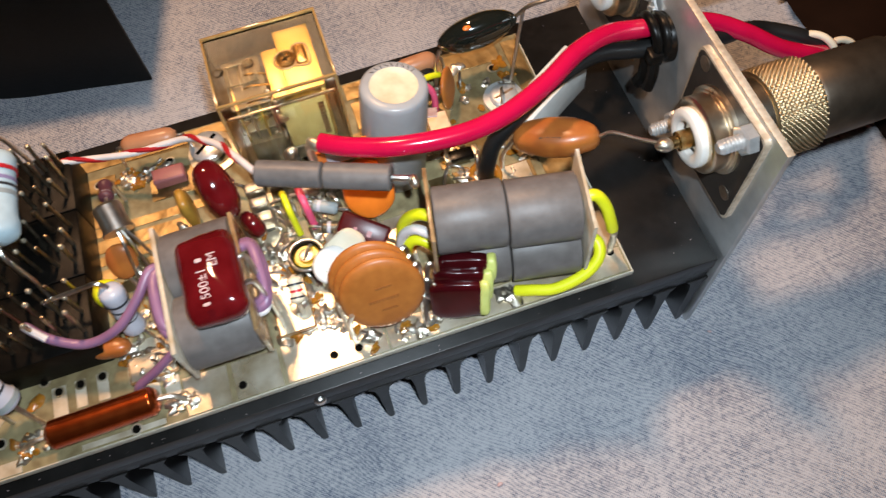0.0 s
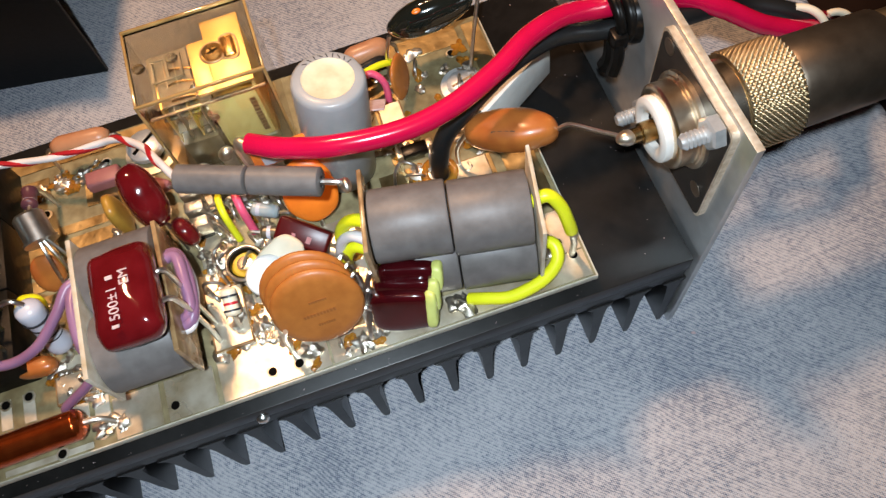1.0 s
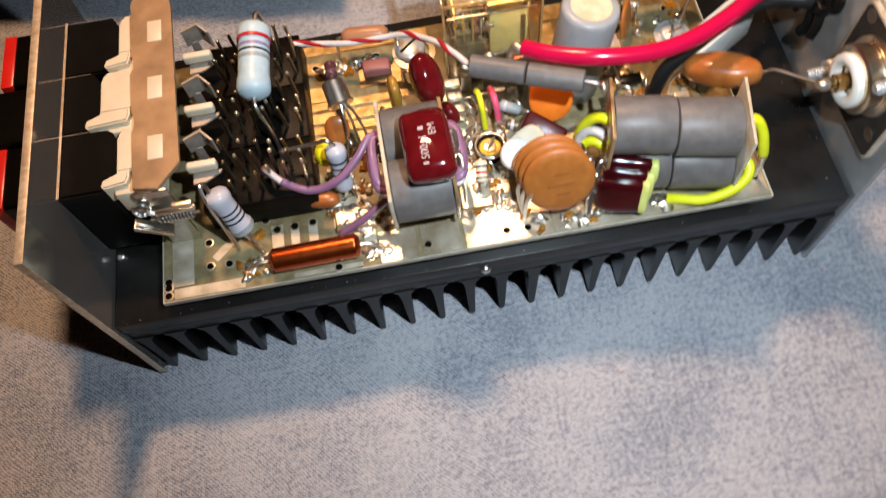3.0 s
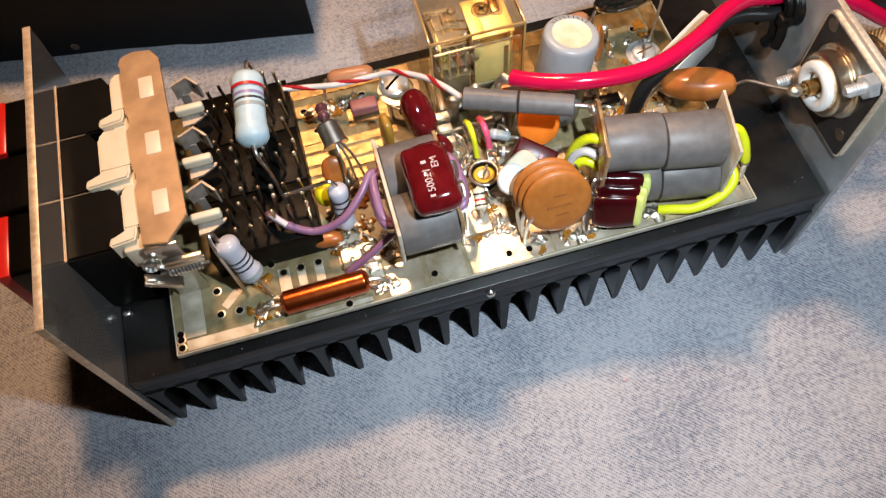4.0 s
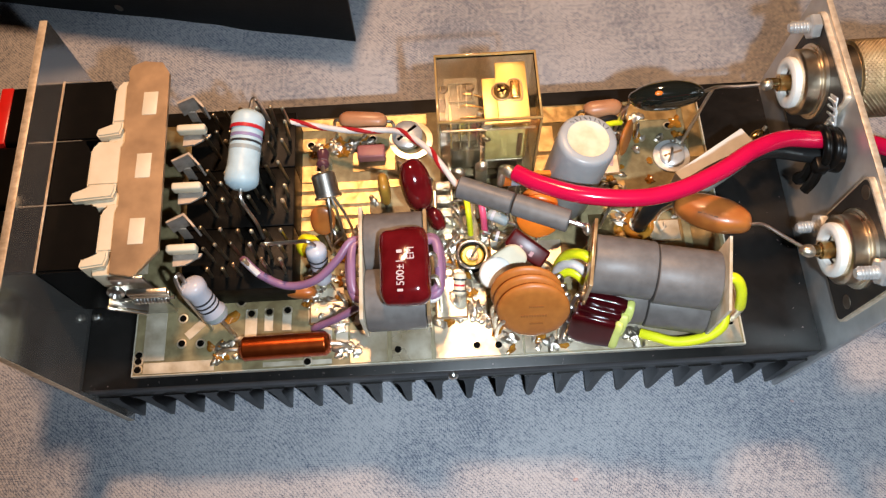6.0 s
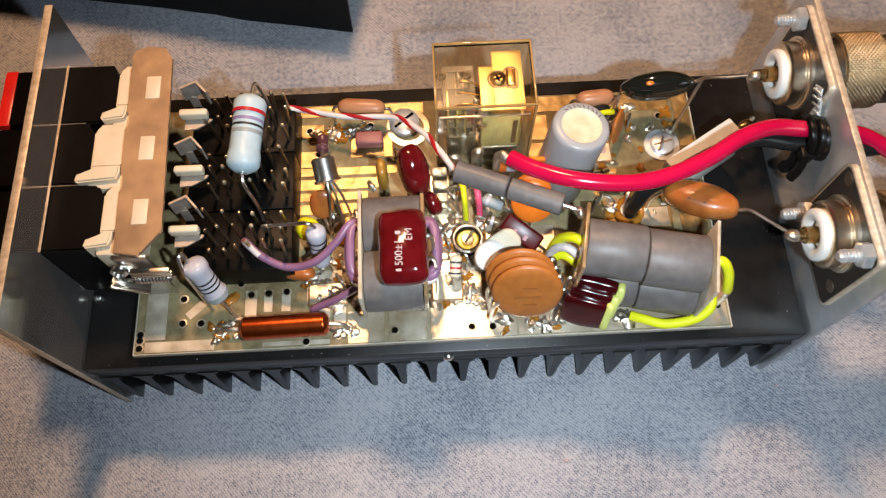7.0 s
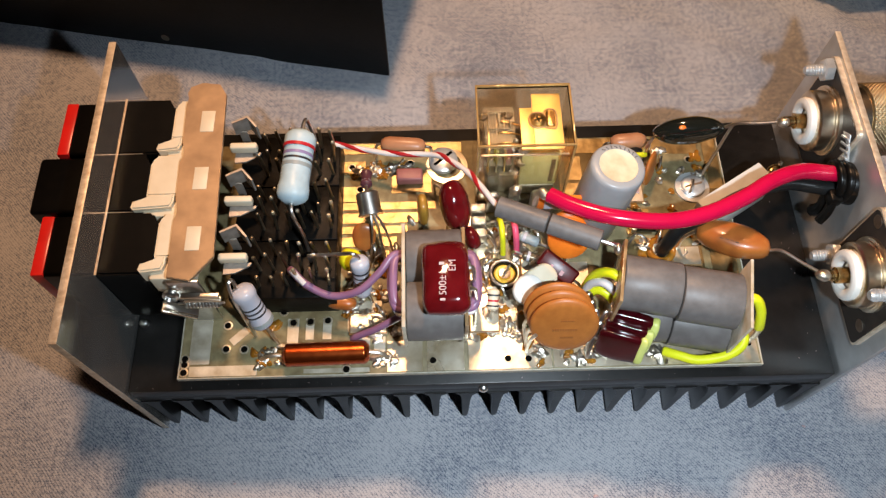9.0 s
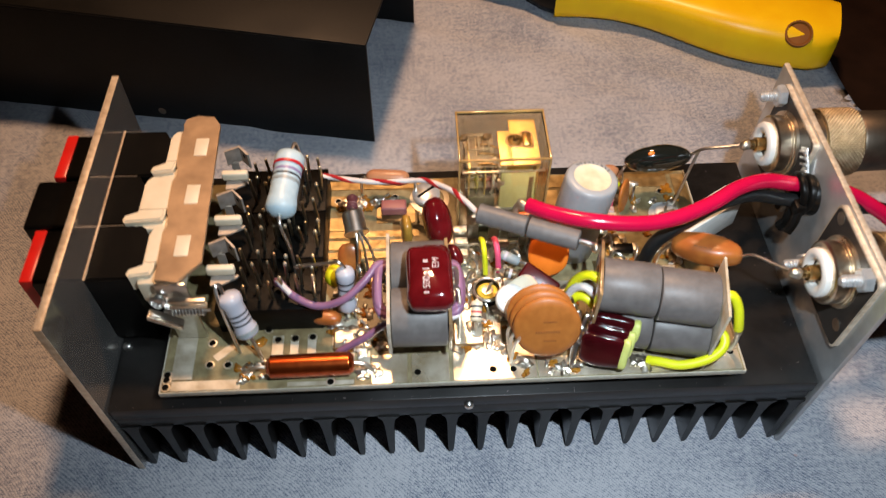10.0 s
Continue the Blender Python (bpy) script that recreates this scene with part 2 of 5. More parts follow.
BRIGHT_ORANGE = mat("orange_resin", (0.85, 0.21, 0.02), (0.7, 0.15, 0.015), rough=0.3, scale=260)
GOLDEN = mat("golden_resin", (0.46, 0.25, 0.04), (0.34, 0.17, 0.025), rough=0.3, scale=260)
PEACH = mat("peach_enamel", (0.46, 0.22, 0.11), (0.36, 0.15, 0.07), rough=0.35, scale=260)
PINK_CHIP = mat("dusty_pink", (0.32, 0.115, 0.115), (0.24, 0.085, 0.08), rough=0.45, scale=300)
BEAN_BLACK = mat("black_resin", (0.012, 0.013, 0.010), rough=0.1, coat=0.9, scale=200)
GREY_SLEEVE = mat("grey_sleeve", (0.36, 0.36, 0.36), (0.30, 0.30, 0.30), rough=0.35, scale=250)
RUBBER_TOP = mat("cream_seal", (0.76, 0.66, 0.46), (0.55, 0.45, 0.28), rough=0.6, scale=260, big=200, bump=0.4)
PALE_BLUE = mat("pale_blue_enamel", (0.52, 0.66, 0.72), (0.42, 0.55, 0.61), rough=0.4, scale=420, big=160, bump=0.25)
PALE_GREY = mat("pale_grey_enamel", (0.52, 0.52, 0.57), (0.42, 0.42, 0.48), rough=0.3, scale=220, bump=0.06)
BAND_RED = mat("red_band", (0.55, 0.02, 0.03), rough=0.35)
BAND_VIOLET = mat("violet_band", (0.30, 0.24, 0.42), rough=0.35)
BAND_DARK = mat("dark_band", (0.035, 0.035, 0.04), rough=0.35)
BAND_GREY = mat("grey_band", (0.33, 0.37, 0.37), rough=0.35)
ENAMEL_WIRE = mat("enamelled_copper", (0.62, 0.13, 0.028), (0.38, 0.06, 0.012), rough=0.26, metal=0.95, scale=400, coat=0.4, bump=0.03)
RED_WIRE = mat("red_insulation", (0.54, 0.005, 0.05), (0.46, 0.004, 0.038), rough=0.16, scale=200, bump=0.04, coat=0.2)
BLACK_WIRE = mat("black_insulation", (0.012, 0.012, 0.012), rough=0.4, scale=250)
YELLOW_WIRE = mat("yellow_insulation", (0.80, 0.80, 0.02), (0.66, 0.66, 0.01), rough=0.35, scale=200, bump=0.05)
PINK_WIRE = mat("pink_insulation", (0.80, 0.10, 0.20), rough=0.3, scale=200)
WHITE_WIRE = mat("white_insulation", (0.78, 0.72, 0.70), rough=0.35, scale=200, bump=0.05)
PURPLE_WIRE = mat("mauve_insulation", (0.29, 0.15, 0.25), (0.21, 0.10, 0.18), rough=0.32, scale=200, bump=0.05)
PTFE = mat("white_ptfe", (0.82, 0.80, 0.76), (0.7, 0.67, 0.61), rough=0.45, scale=250, bump=0.15)
CERAMIC = mat("white_ceramic", (0.66, 0.66, 0.63), (0.55, 0.54, 0.51), rough=0.5, scale=300)
STAINED = mat("stained_fibre", (0.36, 0.23, 0.11), (0.16, 0.08, 0.03), rough=0.25, scale=350, big=180, bump=0.5, coat=0.4)
TWIST_RED = mat("dull_red_stripe", (0.42, 0.015, 0.02), rough=0.35, scale=200)
FIBRE = mat("fibre_plate", (0.60, 0.55, 0.46), (0.40, 0.30, 0.18), rough=0.4, scale=300, big=120, bump=0.2)
LIME = mat("lime_end", (0.62, 0.66, 0.20), (0.5, 0.52, 0.12), rough=0.4, scale=300)
DIM_INK = mat("worn_brown_ink", (0.31, 0.10, 0.022), rough=0.5)
WORN_INK = mat("worn_pink_ink", (0.34, 0.10, 0.10), rough=0.4)
DARK_MAROON = mat("dark_maroon_resin", (0.05, 0.003, 0.005), (0.03, 0.002, 0.003), rough=0.16, coat=0.6, scale=220, big=120, bump=0.2)
CLEAR = mat("clear_plastic", (0.95, 0.93, 0.88), (0.9, 0.87, 0.8), rough=0.06, clear=1.0, ior=1.45, scale=90, bump=0.05)
RELAY_GILT = mat("relay_gilt", (0.86, 0.68, 0.32), (0.66, 0.48, 0.18), rough=0.45, metal=0.95, scale=160, big=60, bump=0.8)
INK = mat("white_ink", (0.62, 0.50, 0.50), (0.42, 0.28, 0.28), rough=0.5, scale=900, big=300)
DARK_INK = mat("dark_ink", (0.10, 0.045, 0.02), rough=0.6)
AMBER_CLEAR = mat("amber_clear", (0.95, 0.87, 0.72), (0.91, 0.82, 0.64), rough=0.05, clear=1.0, ior=1.45, scale=160, big=60, bump=0.05)
SMOKE = mat("relay_works", (0.18, 0.15, 0.10), (0.07, 0.055, 0.035), rough=0.3, metal=0.5, scale=300)
YELLOW_TOOL = mat("yellow_handle", (0.90, 0.58, 0.005), (0.84, 0.50, 0.004), rough=0.35, scale=120)
HOLE = mat("drilled_hole", (0.004, 0.003, 0.002), rough=0.9, spec=0.05)
DULL_TIN = mat("dull_tin", (0.62, 0.57, 0.46), (0.36, 0.31, 0.22), rough=0.5, metal=0.35, scale=300, big=120, bump=0.4)
BOX_RESIN = mat("dark_red_resin", (0.075, 0.004, 0.004), (0.05, 0.003, 0.003), rough=0.3, scale=260, spec=0.3)
ROTOR_YELLOW = mat("rotor_yellow", (0.72, 0.46, 0.03), (0.55, 0.32, 0.02), rough=0.25, scale=260)


# ---- shapes ----
def basis(d, up=(0, 0, 1)):
    d = Vector(d).normalized()
    side = Vector(up).cross(d)
    if side.length < 1e-4:
        side = Vector((1, 0, 0)).cross(d)
    side.normalize()
    return side, d.cross(side), d


def frame_at(p, d, up=(0, 0, 1)):
    """A turn whose local z runs along d, set at p."""
    a, b, c = basis(d, up)
    return Matrix.Translation(p) @ Matrix((a, b, c)).transposed().to_4x4()


def box(bm, lo, hi, bevel=0.0, seg=2, m=None):
    made = bmesh.ops.create_cube(bm, size=1.0)["verts"]
    lo, hi = Vector(lo), Vector(hi)
    t = Matrix.Translation((lo + hi) / 2) @ Matrix.Diagonal((*(hi - lo), 1))
    bmesh.ops.transform(bm, matrix=t, verts=made)
    if bevel:
        edges = list({e for v in made for e in v.link_edges})
        made = [v for f in bmesh.ops.bevel(bm, geom=edges, offset=bevel, segments=seg, affect="EDGES", profile=0.5)["faces"] for v in f.verts]
        made = list({v for v in made} | {w for v in made for e in v.link_edges for w in e.verts})
    if m is not None:
        bmesh.ops.transform(bm, matrix=m, verts=list(set(made)))
    return bm


def lathe(bm, p, d, profile, seg=28, up=(0, 0, 1)):
    """Turn a profile of (height, radius) about the axis d through p; radius 0 closes an end."""
    m = frame_at(Vector(p), d, up)
    rings = []
    for h, r in profile:
        if r <= 1e-6:
            rings.append([bm.verts.new(m @ Vector((0, 0, h)))])
        else:
            rings.append([bm.verts.new(m @ Vector((r * math.cos(2 * math.pi * k / seg), r * math.sin(2 * math.pi * k / seg), h))) for k in range(seg)])
    for a, b in zip(rings, rings[1:]):
        for k in range(seg):
            j = (k + 1) % seg
            if len(a) == 1 and len(b) > 1:
                bm.faces.new((a[0], b[j], b[k]))
            elif len(b) == 1 and len(a) > 1:
                bm.faces.new((a[k], a[j], b[0]))
            elif len(a) > 1:
                bm.faces.new((a[k], a[j], b[j], b[k]))
    return bm


def rod(bm, p, q, r, seg=20, bevel=0.0):
    d = Vector(q) - Vector(p)
    h, e = d.length, bevel or r * 0.08
    return lathe(bm, p, d, [(0, 0), (0, r - e), (e, r), (h - e, r), (h, r - e), (h, 0)], seg)


def smooth_line(pts, step=8):
    p = [Vector(v) for v in pts]
    p = [2 * p[0] - p[1], *p, 2 * p[-1] - p[-2]]
    out = []
    for a, b, c, d in zip(p, p[1:], p[2:], p[3:]):
        for k in range(step):
            t = k / step
            out.append(0.5 * (2 * b + (c - a) * t + (2 * a - 5 * b + 4 * c - d) * t * t + (3 * b - a - 3 * c + d) * t**3))
    return [*out, p[-2]]


def tube(bm, pts, r, seg=10, step=8, curved=True):
    """A round wire through the points, its ends closed."""
    line = smooth_line(pts, step) if curved and len(pts) > 2 else [Vector(v) for v in pts]
    way = [(b - a).normalized() for a, b in zip(line, line[1:])]
    way = [way[0], *[(a + b).normalized() for a, b in zip(way, way[1:])], way[-1]]
    side = basis(way[0])[0]
    rings = []
    for p, d in zip(line, way):
        side = (side - d * side.dot(d)).normalized()
        other = d.cross(side)
        rings.append([bm.verts.new(p + r * (math.cos(2 * math.pi * k / seg) * side + math.sin(2 * math.pi * k / seg) * other)) for k in range(seg)])
    for a, b in zip(rings, rings[1:]):
        for k in range(seg):
            j = (k + 1) % seg
            bm.faces.new((a[k], a[j], b[j], b[k]))
    bm.faces.new(rings[0][::-1])
    bm.faces.new(rings[-1])
    return bm


def pillow(bm, m, size, e1=0.8, e2=0.8, rough=0.0, nu=28, nv=16, grain=3.1):
    """A superellipsoid of half sizes size; small exponents give a boxy pill."""
    def pw(c, e):
        return math.copysign(abs(c) ** e, c)
    rows = []
    for i in range(nv + 1):
        v = -math.pi / 2 + math.pi * i / nv
        row = []
        for k in range(nu if 0 < i < nv else 1):
            u = 2 * math.pi * k / nu
            q = Vector((size[0] * pw(math.cos(v), e1) * pw(math.cos(u), e2), size[1] * pw(math.cos(v), e1) * pw(math.sin(u), e2), size[2] * pw(math.sin(v), e1)))
            if rough:
                q *= 1 + rough * noise.noise((m @ q) * grain)
            row.append(bm.verts.new(m @ q))
        rows.append(row)
    for a, b in zip(rows, rows[1:]):
        for k in range(nu):
            j = (k + 1) % nu
            if len(a) == 1:
                bm.faces.new((a[0], b[j], b[k]))
            elif len(b) == 1:
                bm.faces.new((a[k], a[j], b[0]))
            else:
                bm.faces.new((a[k], a[j], b[j], b[k]))
    return bm


def spin(p, rz=0, ry=0, rx=0):
    return pose(p[0], p[1], p[2], rx, ry, rz)


def ring(bm, p, d, major, minor, seg=32, sub=10):
    m = frame_at(Vector(p), d)
    loops = []
    for k in range(seg):
        u = 2 * math.pi * k / seg
        loops.append([bm.verts.new(m @ Vector(((major + minor * math.cos(v)) * math.cos(u), (major + minor * math.cos(v)) * math.sin(u), minor * math.sin(v)))) for v in [2 * math.pi * j / sub for j in range(sub)]])
    for k in range(seg):
        a, b = loops[k], loops[(k + 1) % seg]
        for j in range(sub):
            i = (j + 1) % sub
            bm.faces.new((a[j], b[j], b[i], a[i]))
    return bm


def thing(name, at, label, category, group="", kind=""):
    ob = new(name)
    ob.empty_display_size = 0.005
    ob.location = W(*at)
    return tagged(ob, label, category, group, kind)


def root_of(ob):
    while ob.parent:
        ob = ob.parent
    return ob


def part(name, bm, material, parent=None, label="", crease=38, kind=""):
    """Link a bmesh, in centimetres over the board, as one mesh under a thing or a part."""
    base = root_of(parent).location if parent else Vector((0, 0, 0))
    for v in bm.verts:
        v.co = W(*v.co) - base
    bmesh.ops.recalc_face_normals(bm, faces=bm.faces[:])
    me = bpy.data.meshes.new(name)
    bm.to_mesh(me)
    bm.free()
    me.polygons.foreach_set("use_smooth", [True] * len(me.polygons))
    me.set_sharp_from_angle(angle=radians(crease))
    me.materials.append(material)
    ob = new(name, me)
    if parent:
        ob.parent = parent
    return tagged(ob, label, kind=kind)


def B():
    return bmesh.new()


# ---- the setting: table, cloth, dim room ----
def make_cloth():
    """One sheet of cloth with soft waves and two low creases, flat under the heat sink."""
    nx, ny = 180, 170
    x0, x1, y0, y1 = -32.0, 25.2, -26.0, 52.0
    bm, grid = B(), []
    for j in range(ny + 1):
        row = []
        for i in range(nx + 1):
            x, y = x0 + (x1 - x0) * i / nx, y0 + (y1 - y0) * j / ny
            edge = 0.25 * math.sin(y * 0.35) + 0.3 * noise.noise((0, y * 0.2, 3))
            if i == nx:
                x += 0.5 * edge - 0.72 - 0.022 * (y - 8)
            gap = max(-2.5 - x, x - 18.5, -0.8 - y, y - 8.6, 0.0)
            free = min(1.0, gap / 3.0)
            z = 0.55 * noise.noise((x * 0.09, y * 0.10, 0)) + 0.22 * noise.noise((x * 0.28, y * 0.22, 7))
            z += 0.10 * math.exp(-((x - 5.4 - 0.12 * y) / 0.12) ** 2) * (y < -1)
            for gx, gy, turn_by, amp, wide in ((0.5, 1.0, 26.0, 0.22, 0.5), (0.8, 1.0, 29.5, 0.2, 0.4), (0.62, 1.0, 24.2, 0.16, 0.35), (1.1, 1.0, 37.0, 0.16, 0.4), (0.35, 1.0, 22.0, 0.12, 0.4), (-0.3, 1.0, 10.5, 0.1, 0.35), (0.9, -0.5, -6.5, 0.12, 0.5)):
                z += amp * math.exp(-((x * gx + y * gy - turn_by + 0.8 * noise.noise((x * 0.15, y * 0.15, gx))) / wide) ** 2)
            row.append(bm.verts.new((x, y, -4.1 + free * (z * 0.6 + 0.12) - 0.02)))
        grid.append(row)
    for a, b in zip(grid, grid[1:]):
        for k in range(nx):
            bm.faces.new((a[k], a[k + 1], b[k + 1], b[k]))
    cloth = part("cloth", bm, CLOTH, crease=180)
    tagged(cloth, "faded blue and white chambray cloth spread over the table", "cloth", kind="structure")


make_cloth()
tagged(part("ground", box(B(), (-149, -149, -8), (149, 149, -4.75)), TABLE), "dark wooden table top under the cloth", "table", kind="structure")
for n, (lo, hi) in enumerate((((-200, 150, -80), (200, 160, 170)), ((-200, -160, -80), (200, -150, 170)), ((-160, -150, -80), (-150, 150, 170)), ((150, -150, -80), (160, 150, 170)))):
    tagged(part("wall_" + ("north", "south", "west", "east")[n], box(B(), lo, hi), ROOM), "plain dim wall of the room", "wall", kind="structure")
tagged(part("ceiling", box(B(), (-160, -160, 170), (160, 160, 180)), ROOM), "plain dim ceiling of the room", "ceiling", kind="structure")


# ---- the heat sink with its fins ----
sink = thing("heat_sink", (7.8, 3.8, -4.1), "black anodised finned aluminium heat sink under the circuit board", "heat sink")
bm = box(B(), (-1.46, -0.17, -1.05), (17.1, 7.86, -0.57), 0.025)
part("top_plate", bm, ANODISED, sink)
part("lower_plate", box(B(), (-1.46, -0.11, -1.62), (17.1, 7.82, -1.05), 0.02), ANODISED, sink)


def fin_mesh():
    """One fin, flared at its root and rounded at its tip."""
    prof = ((-0.30, 0), (-0.17, -0.18), (-0.125, -0.6), (-0.085, -2.25), (-0.045, -2.44), (0.045, -2.44), (0.085, -2.25), (0.125, -0.6), (0.17, -0.18), (0.30, 0))
    bm = B()
    a = [bm.verts.new((x, -0.14, -1.62 + z)) for x, z in prof]
    b = [bm.verts.new((x, 7.84, -1.62 + z)) for x, z in prof]
    for k in range(len(prof)):
        j = (k + 1) % len(prof)
        bm.faces.new((a[k], a[j], b[j], b[k]))
    bm.faces.new(a)
    bm.faces.new(b)
    return bm


first_fin = part("fin", fin_mesh(), ANODISED, sink)
for k in range(22):
    fin = first_fin if k == 0 else first_fin.copy()
    if k:
        scene.collection.objects.link(fin)
    fin.location = ((-1.22 + 0.864 * k) * S, 0, 0)


def machine_screw(parent, p, d, r=0.14):
    """A zinc pan-head screw with a cross slot."""
    bm = lathe(B(), p, d, [(0, r), (0.05, r), (0.1, r * 0.75), (0.12, r * 0.4), (0.12, 0)], 18)
    return part("screw", bm, STEEL, parent, "zinc pan-head screw")


machine_screw(sink, (7.85, -0.17, -1.0), (0, -1, 0), 0.13)
machine_screw(sink, (-1.3, 1.75, -0.57), (0, 0, 1), 0.13)


# ---- end panels ----
left = thing("end_panel", (-1.6, 3.9, -4.1), "bare aluminium end panel with a sawn edge, holding the push buttons", "panel", "end panels")
bm, outer, inner = B(), ((-0.25, -4.1), (8.0, -4.1), (8.0, 3.53), (-0.25, 3.53)), ((1.88, -0.3), (7.05, -0.3), (7.05, 2.35), (1.88, 2.35))
loops = [[bm.verts.new((x, y, z)) for y, z in edge] for x in (-1.68, -1.5) for edge in (outer, inner)]
for k in range(4):
    j = (k + 1) % 4
    for a, b in ((0, 1), (2, 3), (0, 2), (1, 3)):
        bm.faces.new((loops[a][k], loops[a][j], loops[b][j], loops[b][k]))
part("plate", bm, POLISHED, left)
part("sawn_top_edge", box(B(), (-1.685, -0.25, 3.53), (-1.495, 8.0, 3.545), 0.004), RAW_EDGE, left)
part("sawn_front_edge", box(B(), (-1.685, -0.265, -4.1), (-1.495, -0.25, 3.545), 0.004), RAW_EDGE, left)

part("opening_lip", box(B(), (-1.5, 1.88, 2.352), (-1.47, 7.05, 2.372), 0.004, 1), RAW_EDGE, left, "bright cut lip of the opening")

right = thing("end_panel", (17.5, 3.9, -4.1), "bare aluminium end panel with a sawn edge, holding two coaxial sockets", "panel", "end panels")


def leaning(bm):
    """The far panel leans out a little towards its top."""
    for v in bm.verts:
        v.co.x += 0.02 * (v.co.z - 2.2)
    return bm


part("plate", leaning(box(B(), (17.235, -0.24, -4.1), (17.375, 7.84, 3.46), 0.014)), ALUMINIUM, right)
part("sawn_top_edge", leaning(box(B(), (17.23, -0.24, 3.46), (17.38, 7.84, 3.49), 0.006)), RAW_EDGE, right)


def rounded_plate(y0, y1, z0, z1, x0, x1, r=0.16):
    """An upright plate with rounded corners between x0 and x1."""
    edge = []
    for cy, cz, a0 in ((y1 - r, z1 - r, 0), (y0 + r, z1 - r, 90), (y0 + r, z0 + r, 180), (y1 - r, z0 + r, 270)):
        edge += [(cy + r * math.cos(radians(a0 + 18 * k)), cz + r * math.sin(radians(a0 + 18 * k))) for k in range(6)]
    bm = B()
    near, far = ([bm.verts.new((x, y, z)) for y, z in edge] for x in (x0, x1))
    bm.faces.new(near)
    bm.faces.new(far[::-1])
    for k in range(len(edge)):
        j = (k + 1) % len(edge)
        bm.faces.new((near[k], near[j], far[j], far[k]))
    return bm


for y in (1.45, 5.93):
    part("plate_rim", leaning(rounded_plate(y - 1.27, y + 1.27, 0.6, 3.36, 17.1, 17.236)), RAW_EDGE, right, "bright cut rim of the socket plate")
    part("socket_plate", leaning(rounded_plate(y - 1.225, y + 1.225, 0.645, 3.315, 17.085, 17.101)), DARK_PLATE, right, "dark brown plate behind the socket")


# ---- coaxial sockets, plugs and cables ----
def bolt(parent, y, z, x=17.08, length=0.66):
    """A zinc machine bolt with a hexagon nut, its thread pointing inwards."""
    b = part("bolt", lathe(B(), (x, y, z), (-1, 0, 0), [(0, 0.14)] + [q for k in range(9) for q in ((0.02 + k * length / 9, 0.155), (0.02 + (k + 0.5) * length / 9, 0.125))] + [(length + 0.03, 0.1), (length + 0.03, 0)], 18), ZINC, parent, "zinc machine bolt")
    part("nut", lathe(B(), (x, y, z), (-1, 0, 0), [(0, 0.29), (0.02, 0.31), (0.2, 0.31), (0.24, 0.26), (0.24, 0.1)], 6), ZINC, b, "hexagon nut")


def coax_socket(y, bolts):
    so = thing("coaxial_socket", (16.9, y, 1.6), "nickel panel socket with a white insulator and a brass solder pin", "connector", "coaxial sockets")
    c = (17.12, y, 2.2)
    part("shell", lathe(B(), c, (-1, 0, 0), [(0, 0.0), (0, 0.92), (0.1, 0.92), (0.12, 0.85), (0.16, 0.85), (0.17, 0.8), (0.47, 0.8), (0.5, 0.77), (0.52, 0.7), (0.52, 0.2)], 40), SHELL, so)
    part("insulator", lathe(B(), (16.63, y, 2.2), (-1, 0, 0), [(0, 0.32), (0, 0.6), (0.1, 0.63), (0.18, 0.61), (0.22, 0.54), (0.22, 0.44), (0.18, 0.36), (0.06, 0.32)], 40), PTFE, so, "white plastic insulator ring")
    pin = part("solder_pin", lathe(B(), (17.0, y, 2.2), (-1, 0, 0), [(0, 0.2), (0.74, 0.2), (0.76, 0.14), (0.95, 0.14), (1.05, 0.13), (1.05, 0)], 20), BRASS, so, "brass solder pin")
    part("solder_joint", pillow(B(), spin((16.0, y, 2.2)), (0.2, 0.15, 0.16), 1, 1, 0.25), SOLDER, pin)
    for by, bz in bolts:
        bolt(so, y + by, bz)
    for by, bz in ((-0.95, 1.25), (0.95, 3.12)):
        if (by, bz) not in bolts:
            part("rivet_hole", lathe(B(), (17.082 + 0.025 * (bz - 2.2), y + by, bz), (-1, 0, 0), [(0, 0.17), (0.015, 0.17), (0.02, 0.11), (0.01, 0)], 18), DULL_STEEL, so)
    return so


coax_socket(1.45, ((-0.92, 3.14), (1.05, 1.1)))
coax_socket(5.93, ((0.95, 3.12), (-1.0, 1.15)))


def knurl_ring(y, x0, length, seg=150, n=26):
    """A ring cut into rows of small diamonds."""
    bm, rows = B(), []
    for i in range(2 * n + 1):
        row = []
        for k in range(2 * seg):
            u = math.pi * k / seg
            cut = abs(math.sin(26 * u + i * math.pi / 5)) * abs(math.sin(26 * u - i * math.pi / 5))
            r = 0.905 + 0.07 * cut if 0 < i < 2 * n else 0.87
            row.append(bm.verts.new((x0 + length * i / (2 * n), y + r * math.cos(u), 2.2 + r * math.sin(u))))
        rows.append(row)
    for a, b in zip(rows, rows[1:]):
        for k in range(2 * seg):
            j = (k + 1) % (2 * seg)
            bm.faces.new((a[k], a[j], b[j], b[k]))
    bm.faces.new(rows[0])
    bm.faces.new(rows[-1])
    return bm


